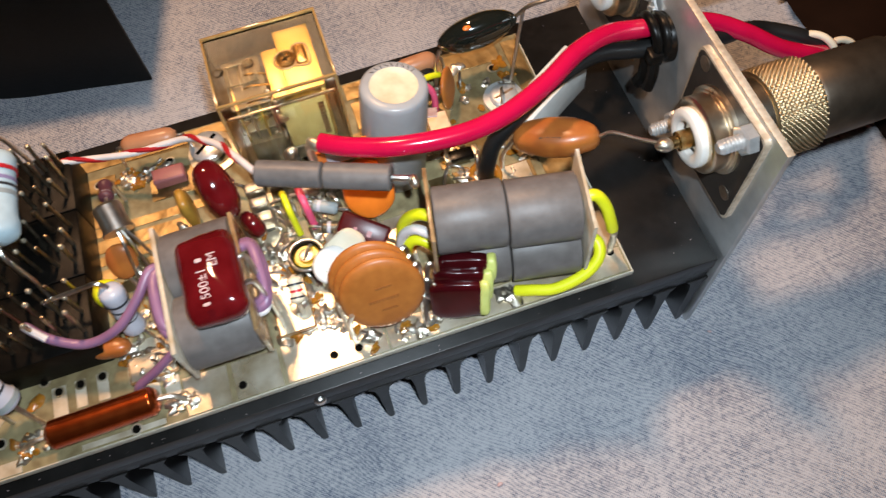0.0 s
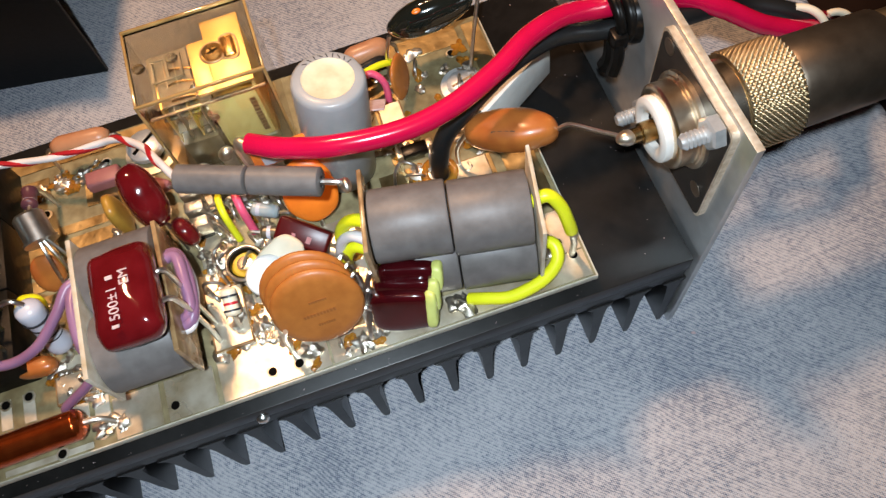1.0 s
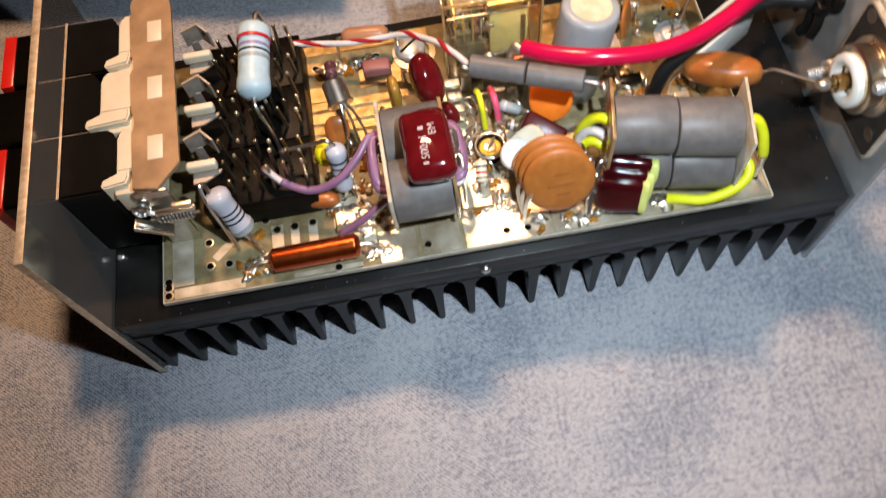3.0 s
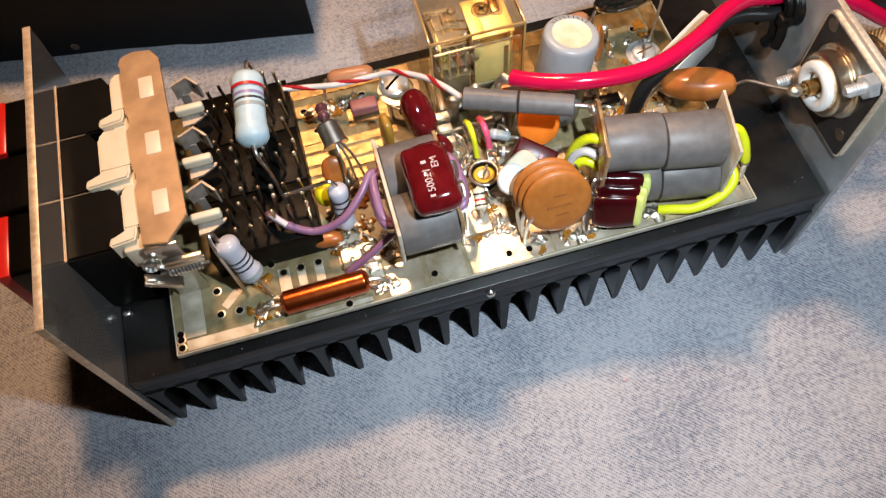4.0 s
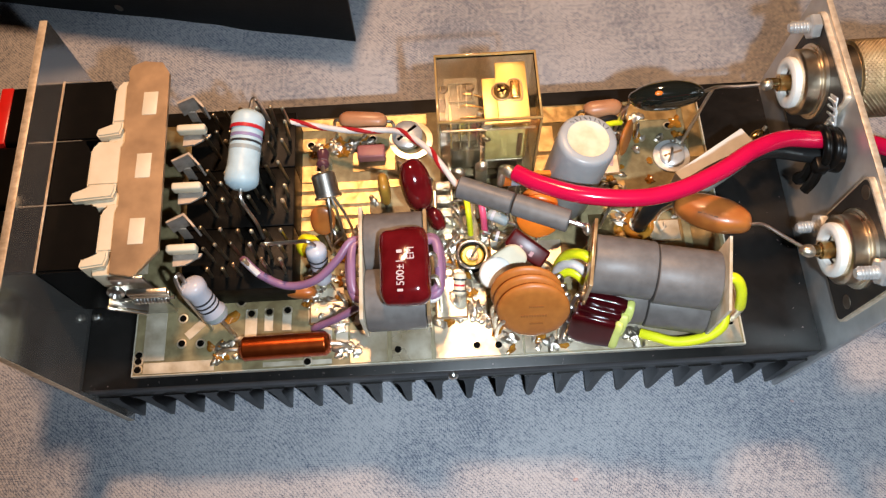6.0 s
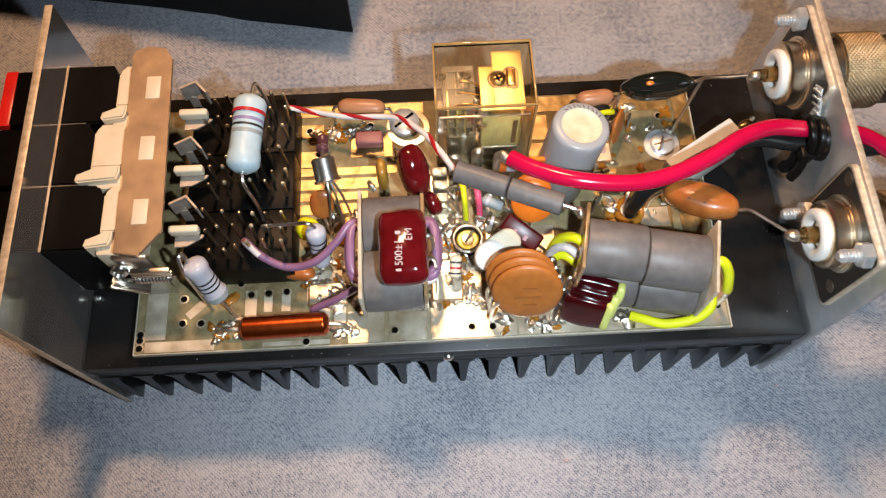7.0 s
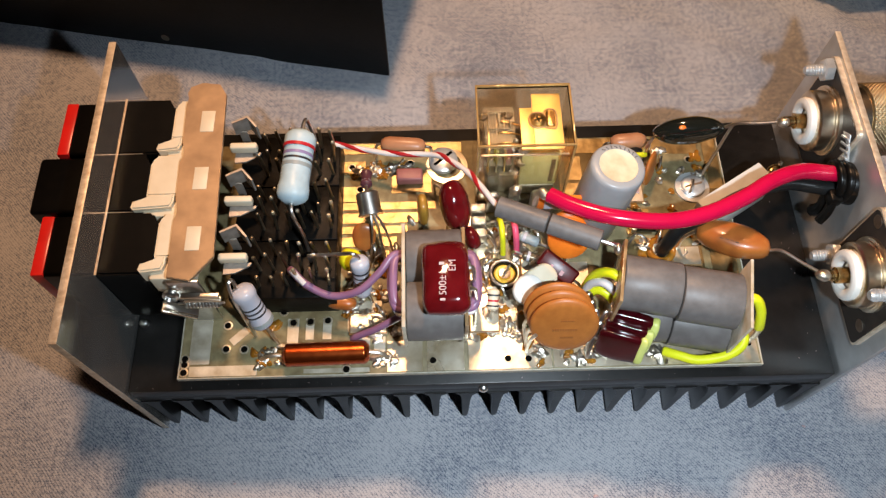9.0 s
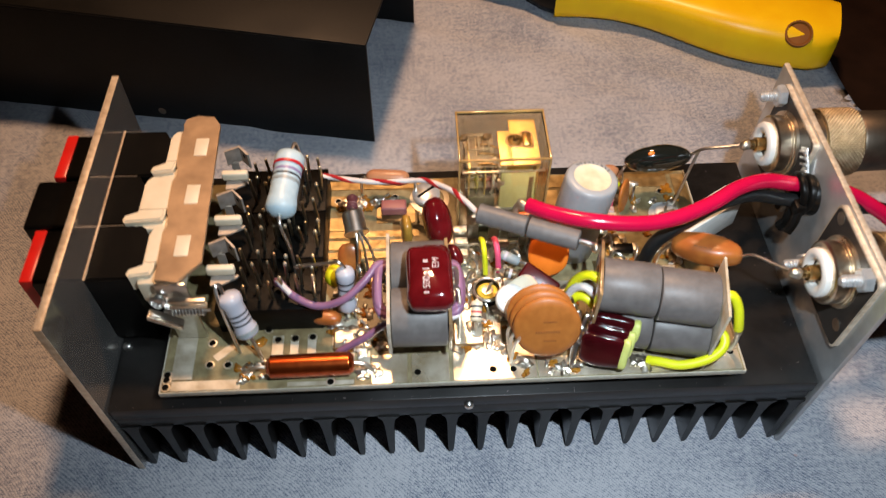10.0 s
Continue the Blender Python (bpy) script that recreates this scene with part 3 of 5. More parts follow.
def coax_plug(y, bend):
    plug = thing("coaxial_plug", (19.5, y, 1.2), "tarnished coaxial plug with a knurled coupling ring on its cable", "connector", "coaxial plugs")
    c = (17.37, y, 2.2)
    part("threaded_neck", lathe(B(), c, (1, 0, 0), [(0, 0.86), (0.1, 0.86), (0.12, 0.8), (0.3, 0.8), (0.32, 0.85), (0.52, 0.87), (0.6, 0.8)], 40), NICKEL, plug)
    part("coupling_ring", knurl_ring(y, 17.9, 1.06), KNURL, plug, "knurled brass-coloured ring", crease=70)
    part("plug_body", lathe(B(), (18.96, y, 2.2), (1, 0, 0), [(0, 0.8), (0.1, 0.86), (1.85, 0.84), (1.9, 0.8), (1.92, 0.6)], 36), PLUG, plug)
    part("cable_collar", lathe(B(), (20.86, y, 2.2), (1, 0, 0), [(0, 0.6), (0, 0.72), (0.1, 0.76), (0.5, 0.76), (0.6, 0.6)], 32), KNURL, plug)
    part("cable", tube(B(), [(20.96, y, 2.2), (23.2, y, 2.15), (25, y + bend * 0.4, 1.6), (28, y + bend, -1.5), (33, y + bend * 2, -4.2), (42, y + bend * 3, -4.25)], 0.52, 18), BLACK_WIRE, plug)


coax_plug(1.45, -0.6)
coax_plug(5.93, 0.8)


# ---- circuit board ----
board = thing("circuit_board", (7.5, 3.5, -0.57), "tinned copper circuit board on spacers over the heat sink", "circuit board")
part("laminate", box(B(), (0.0, 0.0, -0.16), (15.0, 7.05, -0.005), 0.01), LAMINATE, board)
part("front_edge", box(B(), (-0.01, -0.03, -0.165), (15.01, -0.001, 0.01), 0.006), CUT_LAMINATE, board, "pale cut edge of the board")
part("end_edge", box(B(), (15.001, -0.03, -0.165), (15.03, 7.05, 0.008), 0.006), CUT_LAMINATE, board, "pale cut edge of the board")
part("end_edge", box(B(), (-0.03, -0.03, -0.165), (-0.001, 7.05, 0.008), 0.006), CUT_LAMINATE, board, "pale cut edge of the board")
for x in (1.0, 5.2, 10.4, 14.0):
    for y in (0.7, 6.5):
        part("spacer", rod(B(), (x, y, -0.57), (x, y, -0.16), 0.25, 12), STEEL, board)


def track(x0, y0, x1, y1, material=COPPER, z=0.012):
    part("track", box(B(), (x0, y0, -0.005), (x1, y1, z), 0.006, 1), material, board)


# wide tinned ground along the front
for x0, y0, x1, y1 in ((0.25, 0.02, 2.0, 0.3), (5.35, 0.02, 6.27, 0.85), (6.38, 0.02, 7.35, 0.85), (7.45, 0.02, 9.6, 1.1), (9.65, 0.03, 14.95, 0.62), (7.7, 1.12, 8.8, 2.0), (0.22, 0.35, 0.75, 2.1), (14.2, 0.65, 14.95, 1.6), (9.0, 1.3, 10.8, 3.0), (7.6, 2.3, 8.1, 4.6)):
    track(x0, y0, x1, y1, TIN if x0 > 5 else DULL_TIN)
# gilt tracks over the rear
for x0, y0, x1, y1 in ((3.9, 6.65, 7.5, 7.0), (3.9, 5.95, 4.7, 6.4), (4.85, 5.9, 5.6, 6.25), (5.45, 5.3, 6.6, 6.05), (3.9, 5.05, 4.6, 5.55), (3.95, 4.78, 6.7, 5.02), (3.95, 4.35, 6.2, 4.68), (3.95, 4.02, 5.9, 4.26), (3.95, 3.62, 5.6, 3.92), (3.95, 3.2, 5.4, 3.5)):
    track(x0, y0, x1, y1)
for x0, y0, x1, y1 in ((10.45, 6.5, 12.9, 7.0), (10.5, 5.6, 10.95, 6.4), (10.3, 4.9, 10.8, 5.5), (11.6, 3.0, 12.6, 3.65), (12.0, 3.8, 12.7, 4.6), (13.0, 2.6, 14.0, 3.4), (14.2, 2.0, 14.9, 4.2), (12.0, 4.8, 12.6, 6.2), (14.55, 5.2, 14.95, 6.9), (13.0, 6.4, 14.4, 6.95)):
    track(x0, y0, x1, y1)
# short tinned pads in front of the switches
for x0, y0, x1, y1 in ((2.72, 0.75, 3.02, 1.55), (3.2, 0.95, 3.42, 1.55), (3.65, 0.95, 3.88, 1.55), (3.2, 0.04, 4.9, 0.16), (4.3, 1.1, 5.3, 1.5), (4.5, 0.55, 4.9, 1.0), (5.0, 0.2, 5.3, 1.0), (4.2, 1.7, 5.2, 2.0)):
    track(x0, y0, x1, y1, DULL_TIN)
part("track", box(B(), (-0.3, -0.11, -0.005), (0.3, 0.11, 0.012), 0.006, 1, spin((1.5, 1.12, 0), 42)), DULL_TIN, board)


def drilled(x, y, r=0.075):
    e = part("eyelet", lathe(B(), (x, y, 0.0), (0, 0, 1), [(0, r * 1.7), (0.014, r * 1.6), (0.018, r), (0.016, r * 0.98)], 16), TIN, board)
    part("drilled_hole", lathe(B(), (x, y, 0.019), (0, 0, 1), [(0, r * 1.15), (0.001, 0)], 14), HOLE, e)


for x, y in ((1.15, 1.4), (1.16, 0.75), (1.63, 0.73), (2.87, 1.43), (3.32, 1.45), (3.78, 1.47), (8.47, 0.3), (6.53, 0.3), (9.0, 0.28), (10.1, 0.35), (14.74, 0.55), (14.55, 0.9), (0.12, 0.5), (0.12, 0.35), (0.12, 0.14), (11.0, 0.33), (5.1, 0.25), (4.3, 0.12), (4.55, 5.45), (4.3, 6.2), (6.0, 6.3), (14.1, 6.2), (2.6, 1.75), (12.4, 0.4)):
    drilled(x, y)

# solder blobs and amber flux left by hand work
random.seed(7)
for x, y, r in ((2.1, 0.35, 0.2), (2.2, 0.62, 0.16), (5.2, 0.33, 0.24), (5.5, 0.28, 0.2), (7.75, 1.25, 0.24), (8.05, 1.55, 0.3), (8.45, 1.3, 0.22), (8.3, 1.8, 0.2), (8.9, 0.9, 0.24), (9.3, 0.42, 0.22), (10.3, 0.25, 0.22), (10.6, 0.4, 0.18), (12.4, 0.3, 0.26), (12.2, 0.35, 0.18), (14.45, 0.75, 0.18), (4.6, 1.3, 0.24), (4.9, 1.55, 0.2), (4.4, 1.75, 0.18), (5.1, 1.0, 0.2), (7.85, 2.1, 0.2), (7.9, 3.0, 0.24), (8.2, 3.3, 0.2), (9.0, 3.2, 0.24), (9.3, 2.9, 0.2), (5.0, 6.05, 0.2), (5.45, 6.1, 0.22), (5.85, 6.15, 0.2), (3.6, 1.9, 0.14), (3.1, 2.0, 0.13), (12.6, 3.45, 0.3), (13.5, 3.1, 0.22), (12.7, 6.0, 0.18), (14.3, 5.6, 0.2), (13.3, 6.5, 0.2), (12.1, 4.3, 0.22), (11.9, 5.4, 0.2), (5.1, 3.4, 0.16), (5.6, 3.5, 0.16), (6.0, 4.4, 0.17), (8.7, 2.15, 0.2), (7.6, 1.0, 0.2)):
    part("solder_joint", pillow(B(), spin((x, y, 0.02), random.uniform(0, 180)), (r, r * random.uniform(0.6, 1), r * random.uniform(0.3, 0.55)), 1, 1, 0.8, 24, 12, 9.0), SOLDER, board)
for x, y, r in ((1.9, 0.62, 0.16), (4.95, 6.2, 0.3), (5.2, 5.95, 0.24), (5.75, 6.25, 0.2), (8.0, 2.45, 0.26), (8.15, 1.15, 0.2), (4.75, 1.15, 0.22), (5.2, 1.35, 0.2), (9.0, 0.62, 0.18), (12.45, 3.25, 0.24), (12.85, 3.6, 0.22), (13.2, 5.9, 0.2), (12.3, 5.0, 0.26), (14.3, 6.3, 0.2), (10.7, 2.1, 0.24), (10.6, 0.2, 0.15), (2.4, 1.35, 0.18), (5.2, 2.2, 0.2), (8.3, 2.9, 0.22), (7.8, 1.75, 0.18), (12.2, 4.0, 0.22), (9.4, 1.7, 0.2)):
    part("flux_residue", pillow(B(), spin((x, y, 0.01), random.uniform(0, 180)), (r, r * random.uniform(0.5, 0.9), 0.06), 1, 1, 0.8, 20, 10, 9.0), FLUX, board)
random.seed(21)
for x0, x1, y0, y1, n in ((7.5, 9.4, 0.9, 2.3, 48), (7.6, 9.6, 2.2, 4.3, 54), (4.2, 5.7, 0.9, 3.3, 44), (4.2, 6.2, 5.7, 6.4, 16), (12.0, 14.6, 3.0, 6.6, 34), (9.2, 10.8, 0.15, 0.5, 14), (2.0, 2.7, 0.2, 0.8, 8), (11.8, 12.7, 4.0, 6.2, 14)):
    for k in range(n):
        x, y, r = random.uniform(x0, x1), random.uniform(y0, y1), random.uniform(0.06, 0.15)
        part("solder_joint" if k % 3 else "flux_residue", pillow(B(), spin((x, y, 0.02), random.uniform(0, 180)), (r, r * random.uniform(0.5, 1), r * random.uniform(0.35, 0.75)), 1, 1, 0.9, 14, 8, 14.0), SOLDER if k % 3 else FLUX, board)
for x0, x1, y0, y1, n in ((7.6, 9.6, 2.2, 4.2, 18), (12.0, 14.4, 3.2, 6.4, 8), (4.2, 5.7, 0.9, 3.4, 14)):
    for k in range(n):
        x, y, a, h = random.uniform(x0, x1), random.uniform(y0, y1), random.uniform(0, 6.3), random.uniform(0.15, 0.45)
        part("wire_stub", tube(B(), [(x, y, 0.0), (x, y, h), (x + 0.3 * math.cos(a), y + 0.3 * math.sin(a), h + 0.05), (x + 0.45 * math.cos(a), y + 0.45 * math.sin(a), 0.0)], 0.035, 7, 5), STEEL, board)
part("screw_head", lathe(B(), (14.05, 5.25, 0.04), (0, 0, 1), [(0, 0.34), (0.08, 0.34), (0.13, 0.28), (0.14, 0)], 26), ZINC, board, "dull zinc screw head")
part("screw_slot", box(B(), (-0.26, -0.03, 0), (0.26, 0.03, 0.012), m=spin((14.05, 5.25, 0.172), 15)), DULL_STEEL, board)
part("screw_washer", lathe(B(), (14.05, 5.25, 0.012), (0, 0, 1), [(0, 0.5), (0.03, 0.49), (0.04, 0.3)], 24), ZINC, board)
part("screw_washer", lathe(B(), (7.05, 6.17, 0.012), (0, 0, 1), [(0, 0.6), (0.03, 0.6), (0.04, 0.44), (0.0, 0.43)], 28), TIN, board)
part("screw_head", lathe(B(), (6.95, 6.3, 0.05), (0, 0, 1), [(0, 0.42), (0.12, 0.42), (0.17, 0.36), (0.19, 0.0)], 28), ZINC, board, "dull slotted screw head")
part("screw_slot", box(B(), (-0.33, -0.035, 0), (0.33, 0.035, 0.03), m=spin((6.95, 6.3, 0.222), 40)), HOLE, board)
for x0, y0, x1, y1, h in ((7.5, 0.98, 8.3, 2.3, 0.13), (4.35, 1.02, 5.35, 1.62, 0.12), (8.95, 2.35, 9.7, 3.1, 0.13), (13.1, 2.75, 13.9, 3.35, 0.12), (12.05, 4.75, 12.6, 5.35, 0.12)):
    isle = part("copper_island", box(B(), (x0, y0, 0.012), (x1, y1, h), 0.015), STAINED, board, "copper-clad island glued on")
    part("island_face", box(B(), (x0 + 0.04, y0 + 0.04, h - 0.005), (x1 - 0.03, y1 - 0.03, h + 0.012), 0.006, 1), TIN, isle)


# ---- push-button switch bank ----
PIN = mat("dull_tinned_pin", (0.60, 0.50, 0.35), (0.34, 0.26, 0.16), rough=0.33, metal=1, scale=500)
def prism(bm, outline, z0, z1, soft=0.0):
    """A flat plate of the given plan outline (anticlockwise), from z0 to z1."""
    low, high = ([bm.verts.new((x, y, z)) for x, y in outline] for z in (z0, z1))
    faces = [bm.faces.new(low[::-1]), bm.faces.new(high)]
    for k in range(len(outline)):
        j = (k + 1) % len(outline)
        faces.append(bm.faces.new((low[k], low[j], high[j], high[k])))
    if soft:
        bmesh.ops.bevel(bm, geom=list({e for e in faces[1].edges}), offset=soft, segments=2, affect="EDGES")
    return bm


def push_button(y, out, red):
    b = thing("push_button", (-1.0, y, 0.2), ("black push button with a red cap" if red else "black push button with a black cap") + " set through the end panel", "button", "push buttons")
    e = -0.12 + out
    part("housing", prism(B(), [(-1.5, y - 0.855), (e - 0.3, y - 0.855), (e - 0.24, y - 0.7), (e - 0.04, y - 0.52), (e, y - 0.4), (e, y + 0.5), (e - 0.05, y + 0.58), (e - 0.17, y + 0.62), (e - 0.24, y + 0.855), (-1.5, y + 0.855)], -0.3, 2.34, 0.05), BLACK, b, crease=30)
    part("seam", box(B(), (-1.49, y + 0.835, 2.335), (-0.85, y + 0.852, 2.347)), STEEL, b, "bright seam between the housings")
    part("cap", box(B(), (-2.95 + out * 1.3, y - 0.82, 0.0), (-1.69, y + 0.82, 2.3), 0.1, 3), BLACK, b)
    if red:
        part("red_face", box(B(), (-3.1 + out, y - 0.83, 0.0), (-2.78 + out, y + 0.8, 2.33), 0.05), RED_PLASTIC, b, "glossy red face")
    p = part("plunger", prism(B(), [(e - 0.02, y - 0.45), (0.5, y - 0.45), (0.5, y + 0.74), (e + 0.12, y + 0.74), (e + 0.08, y + 0.56), (e - 0.02, y + 0.5)], 0.9, 2.42, 0.04), CREAM, b, "cream nylon plunger", crease=30)
    part("tab", prism(B(), [(e - 0.36, y - 0.78), (e - 0.3, y - 0.86), (0.1, y - 0.8), (0.16, y - 0.62), (0.16, y - 0.44), (e + 0.05, y - 0.44), (e + 0.02, y - 0.58), (e - 0.32, y - 0.62)], 1.9, 2.46, 0.04), CREAM, p, crease=30)
    part("tab", box(B(), (e - 0.12, y - 1.0, 1.5), (0.4, y - 0.56, 2.3), 0.08), CREAM, p)


for y, out, red in ((2.75, 0.0, True), (4.47, -0.42, False), (6.18, 0.0, True)):
    push_button(y, out, red)

bar = thing("switch_bracket", (0.8, 4.4, 0.0), "tarnished tan metal bracket bar across the push-button switches", "bracket")
bm = prism(B(), [(0.2, 1.72), (0.75, 1.6), (1.28, 2.2), (1.27, 7.0), (1.08, 7.34), (0.62, 7.42), (0.32, 7.3), (0.24, 7.1), (0.3, 6.9), (0.24, 6.7), (0.24, 5.5), (0.32, 5.35), (0.32, 5.1), (0.22, 4.95), (0.22, 3.8), (0.3, 3.65), (0.3, 3.4), (0.22, 3.25)], 2.42, 2.53, 0.015)
bmesh.ops.rotate(bm, verts=bm.verts, cent=(0.75, 4.4, 2.4), matrix=Matrix.Rotation(radians(1.5), 3, "Z"))
part("bar", bm, TAN, bar)
for y in (2.72, 4.42, 6.15):
    part("window", box(B(), (0.62, y - 0.33, 2.5), (0.98, y + 0.33, 2.545), 0.02), CREAM, bar, "cream plastic showing through a slot")
part("front_leg", box(B(), (0.25, 1.58, 0.0), (1.0, 1.66, 2.45), 0.015), STEEL, bar)
bm = tube(B(), [(0.5 + 0.009 * k, 1.42 + 0.1 * math.cos(k * 0.7), 1.55 + 0.1 * math.sin(k * 0.7)) for k in range(90)], 0.036, 7, curved=False)
part("return_spring", bm, STEEL, bar, "bright coil spring")
part("spring_pin", tube(B(), [(0.3, 1.42, 1.55), (1.45, 1.42, 1.55)], 0.04, 8), STEEL, bar)
for z in (1.98, 1.78):
    part("spring_arm", box(B(), (0.5, 1.36, z - 0.06), (1.42, 1.5, z + 0.06), 0.03, 2), NICKEL, bar, "bright square arm")
part("eyelet", lathe(B(), (0.24, 1.5, 1.95), (0, -1, 0.2), [(0, 0.2), (0.08, 0.2), (0.12, 0.14), (0.04, 0.1), (0.04, 0)], 20), STEEL, bar, "rolled steel eyelet")
part("foot_flange", box(B(), (-0.42, -0.16, -0.05), (0.5, 0.16, 0.05), 0.03, 2, pose(0.25, 1.36, 1.3, 0, 38, 0)), STEEL, bar, "bent steel foot")
part("foot_flange", box(B(), (-0.42, -0.05, -0.05), (0.5, 0.05, 0.05), 0.03, 2, pose(0.28, 1.22, 1.42, 0, 38, 0)), NICKEL, bar)

for n, y in enumerate((2.55, 4.2, 5.85)):
    sw = thing("switch_module", (2.8, y, 0.0), "black switch body with rows of tinned solder pins", "switch", "switch modules")
    part("body", box(B(), (1.35, y - 0.815, 0.0), (4.08, y + 0.815, 0.98), 0.03), SWITCH_BLACK, sw)
    part("slide", box(B(), (1.2, y - 0.06, 1.5), (1.93, y + 0.14, 1.78), 0.06, 3), CREAM, sw, "cream nylon slide")
    bent = [(1.26, y + 0.6), (1.68, y + 0.8), (1.98, y + 0.44), (1.94, y + 0.41), (1.67, y + 0.73), (1.28, y + 0.55)]
    plate = part("latch_plate", prism(B(), bent, 1.5, 2.05), LATCH, sw, "bent bright-edged steel latch plate")
    part("punched_hole", lathe(B(), (1.83, y + 0.56, 1.88), (-0.78, -0.62, 0), [(0.03, 0.07), (0.034, 0)], 14), HOLE, plate)
    part("latch_leg", box(B(), (1.36, y + 0.6, 0.9), (1.58, y + 0.65, 1.55), 0.01), LATCH, plate)
    part("latch_plate", prism(B(), [(1.3, y - 0.32), (1.6, y - 0.3), (1.96, y - 0.1), (2.0, y - 0.02), (1.3, y + 0.0)], 1.42, 1.47), LATCH, sw, "flat grey steel slide plate")
    for i in range(6):
        for s in (-0.45, -0.02, 0.42):
            x, lean, tall = 2.12 + 0.36 * i, 0.07 * math.sin(5 * i + 9 * s + n), 1.72 + 0.2 * math.sin(7 * i + 4 * s + 2 * n)
            pin = part("pin", tube(B(), [(x, y + s, 0.95), (x + lean, y + s - 0.5 * lean, tall)], 0.045, 7), PIN, sw)
            part("tip", pillow(B(), spin((x + lean, y + s - 0.5 * lean, tall + 0.02)), (0.055, 0.055, 0.075), 1, 1, 0.3, 8, 5), TIN if i % 2 else PIN, pin)


# ---- resistors ----
def resistor(name, p, q, r, body, bands, label, leads, waist=0.87):
    """An axial resistor: swollen ends, a slimmer waist, colour bands and wire leads."""
    t = thing(name, p, label, "resistor")
    d = Vector(q) - Vector(p)
    h = d.length
    prof = [(0, 0), (0, r * 0.45), (0.05 * h, r * 0.86), (0.1 * h, r), (0.2 * h, r), (0.28 * h, r * waist), (0.72 * h, r * waist), (0.8 * h, r), (0.9 * h, r), (0.95 * h, r * 0.86), (h, r * 0.45), (h, 0)]
    part("body", lathe(B(), p, d, prof, 32), body, t, crease=60)
    u = d.normalized()
    for at, wide, m in bands:
        rr = r * (waist if 0.27 < at < 0.73 else 1.0) + 0.006
        c = Vector(p) + d * at
        part("band", lathe(B(), c, u, [(0, rr - 0.01), (0.004, rr), (wide, rr), (wide + 0.004, rr - 0.01)], 32), m, t)
    for line in leads:
        part("lead", tube(B(), line, 0.05, 8), STEEL, t)


resistor("power_resistor", (3.32, 5.62, 2.75), (3.1, 3.7, 2.4), 0.4, PALE_BLUE, ((0.22, 0.09, BAND_RED), (0.33, 0.08, BAND_VIOLET), (0.41, 0.06, BAND_DARK), (0.48, 0.1, BAND_GREY)), "pale blue power resistor with red, violet and dark bands", ([(3.12, 3.86, 2.42), (3.12, 3.45, 2.35), (3.3, 3.2, 1.6), (3.35, 3.05, 1.0)], [(3.32, 5.62, 2.75), (3.4, 6.0, 2.7), (3.45, 6.15, 1.8), (3.45, 6.2, 1.0)]), 0.93)
resistor("metal_film_resistor", (1.9, 1.62, 1.98), (2.3, 1.1, 0.78), 0.3, PALE_GREY, ((0.42, 0.05, BAND_DARK), (0.52, 0.05, BAND_DARK), (0.62, 0.05, BAND_DARK), (0.8, 0.12, BAND_GREY)), "leaning pale grey resistor with thin dark bands", ([(2.3, 1.1, 0.78), (2.42, 0.97, 0.4), (2.5, 0.88, 0.0)], [(1.82, 1.62, 1.98), (1.75, 1.72, 2.2), (1.68, 1.6, 2.2), (1.75, 1.35, 1.7), (1.9, 1.1, 0.0)]))
resistor("metal_film_resistor", (4.75, 2.45, 1.72), (4.72, 2.1, 0.3), 0.25, PALE_GREY, ((0.25, 0.05, BAND_DARK), (0.4, 0.05, BAND_DARK), (0.55, 0.05, BAND_DARK), (0.64, 0.03, BAND_DARK)), "upright pale resistor with dark bands beside the core", ([(4.72, 2.1, 0.3), (4.72, 2.05, 0.0)], [(4.75, 2.45, 1.72), (4.6, 2.5, 1.9), (4.3, 2.55, 1.8), (3.55, 2.6, 1.65), (3.45, 2.65, 1.5), (3.42, 2.75, 1.0)]))
resistor("small_resistor", (4.84, 5.3, 1.2), (4.85, 4.8, 1.3), 0.16, mat("plum_enamel", (0.10, 0.035, 0.045), rough=0.3), ((0.72, 0.06, PALE_GREY),), "small dusty brown resistor with a pale band", ([(4.84, 5.25, 1.2), (4.84, 5.5, 0.9), (4.84, 5.6, 0.0)], [(4.85, 4.85, 1.3), (4.86, 4.6, 1.35)]))
resistor("small_resistor", (8.15, 1.95, 0.75), (8.1, 1.45, 0.5), 0.16, CREAM, ((0.25, 0.04, BAND_DARK), (0.5, 0.05, BAND_RED), (0.75, 0.04, BAND_DARK)), "small cream resistor with brown bands", ([(8.15, 1.95, 0.75), (8.15, 2.1, 0.0)], [(8.1, 1.45, 0.5), (8.1, 1.3, 0.0)]))

can = thing("metal_can_transistor", (5.0, 4.0, 0.0), "shiny metal can transistor lying on its long leads", "transistor")
part("can", lathe(B(), (4.88, 4.5, 1.5), (0.14, -0.7, -0.3), [(0, 0), (0, 0.26), (0.05, 0.3), (0.56, 0.3), (0.57, 0.34), (0.63, 0.34), (0.64, 0)], 28), STEEL, can)
for k, (x, y) in enumerate(((4.9, 3.2), (5.3, 3.1), (5.55, 3.3))):
    part("lead", tube(B(), [(4.98 + 0.06 * k, 3.95, 1.35), (5.0 + 0.18 * k, 3.6, 1.0), (x, y, 0.0)], 0.035, 7), STEEL, can)


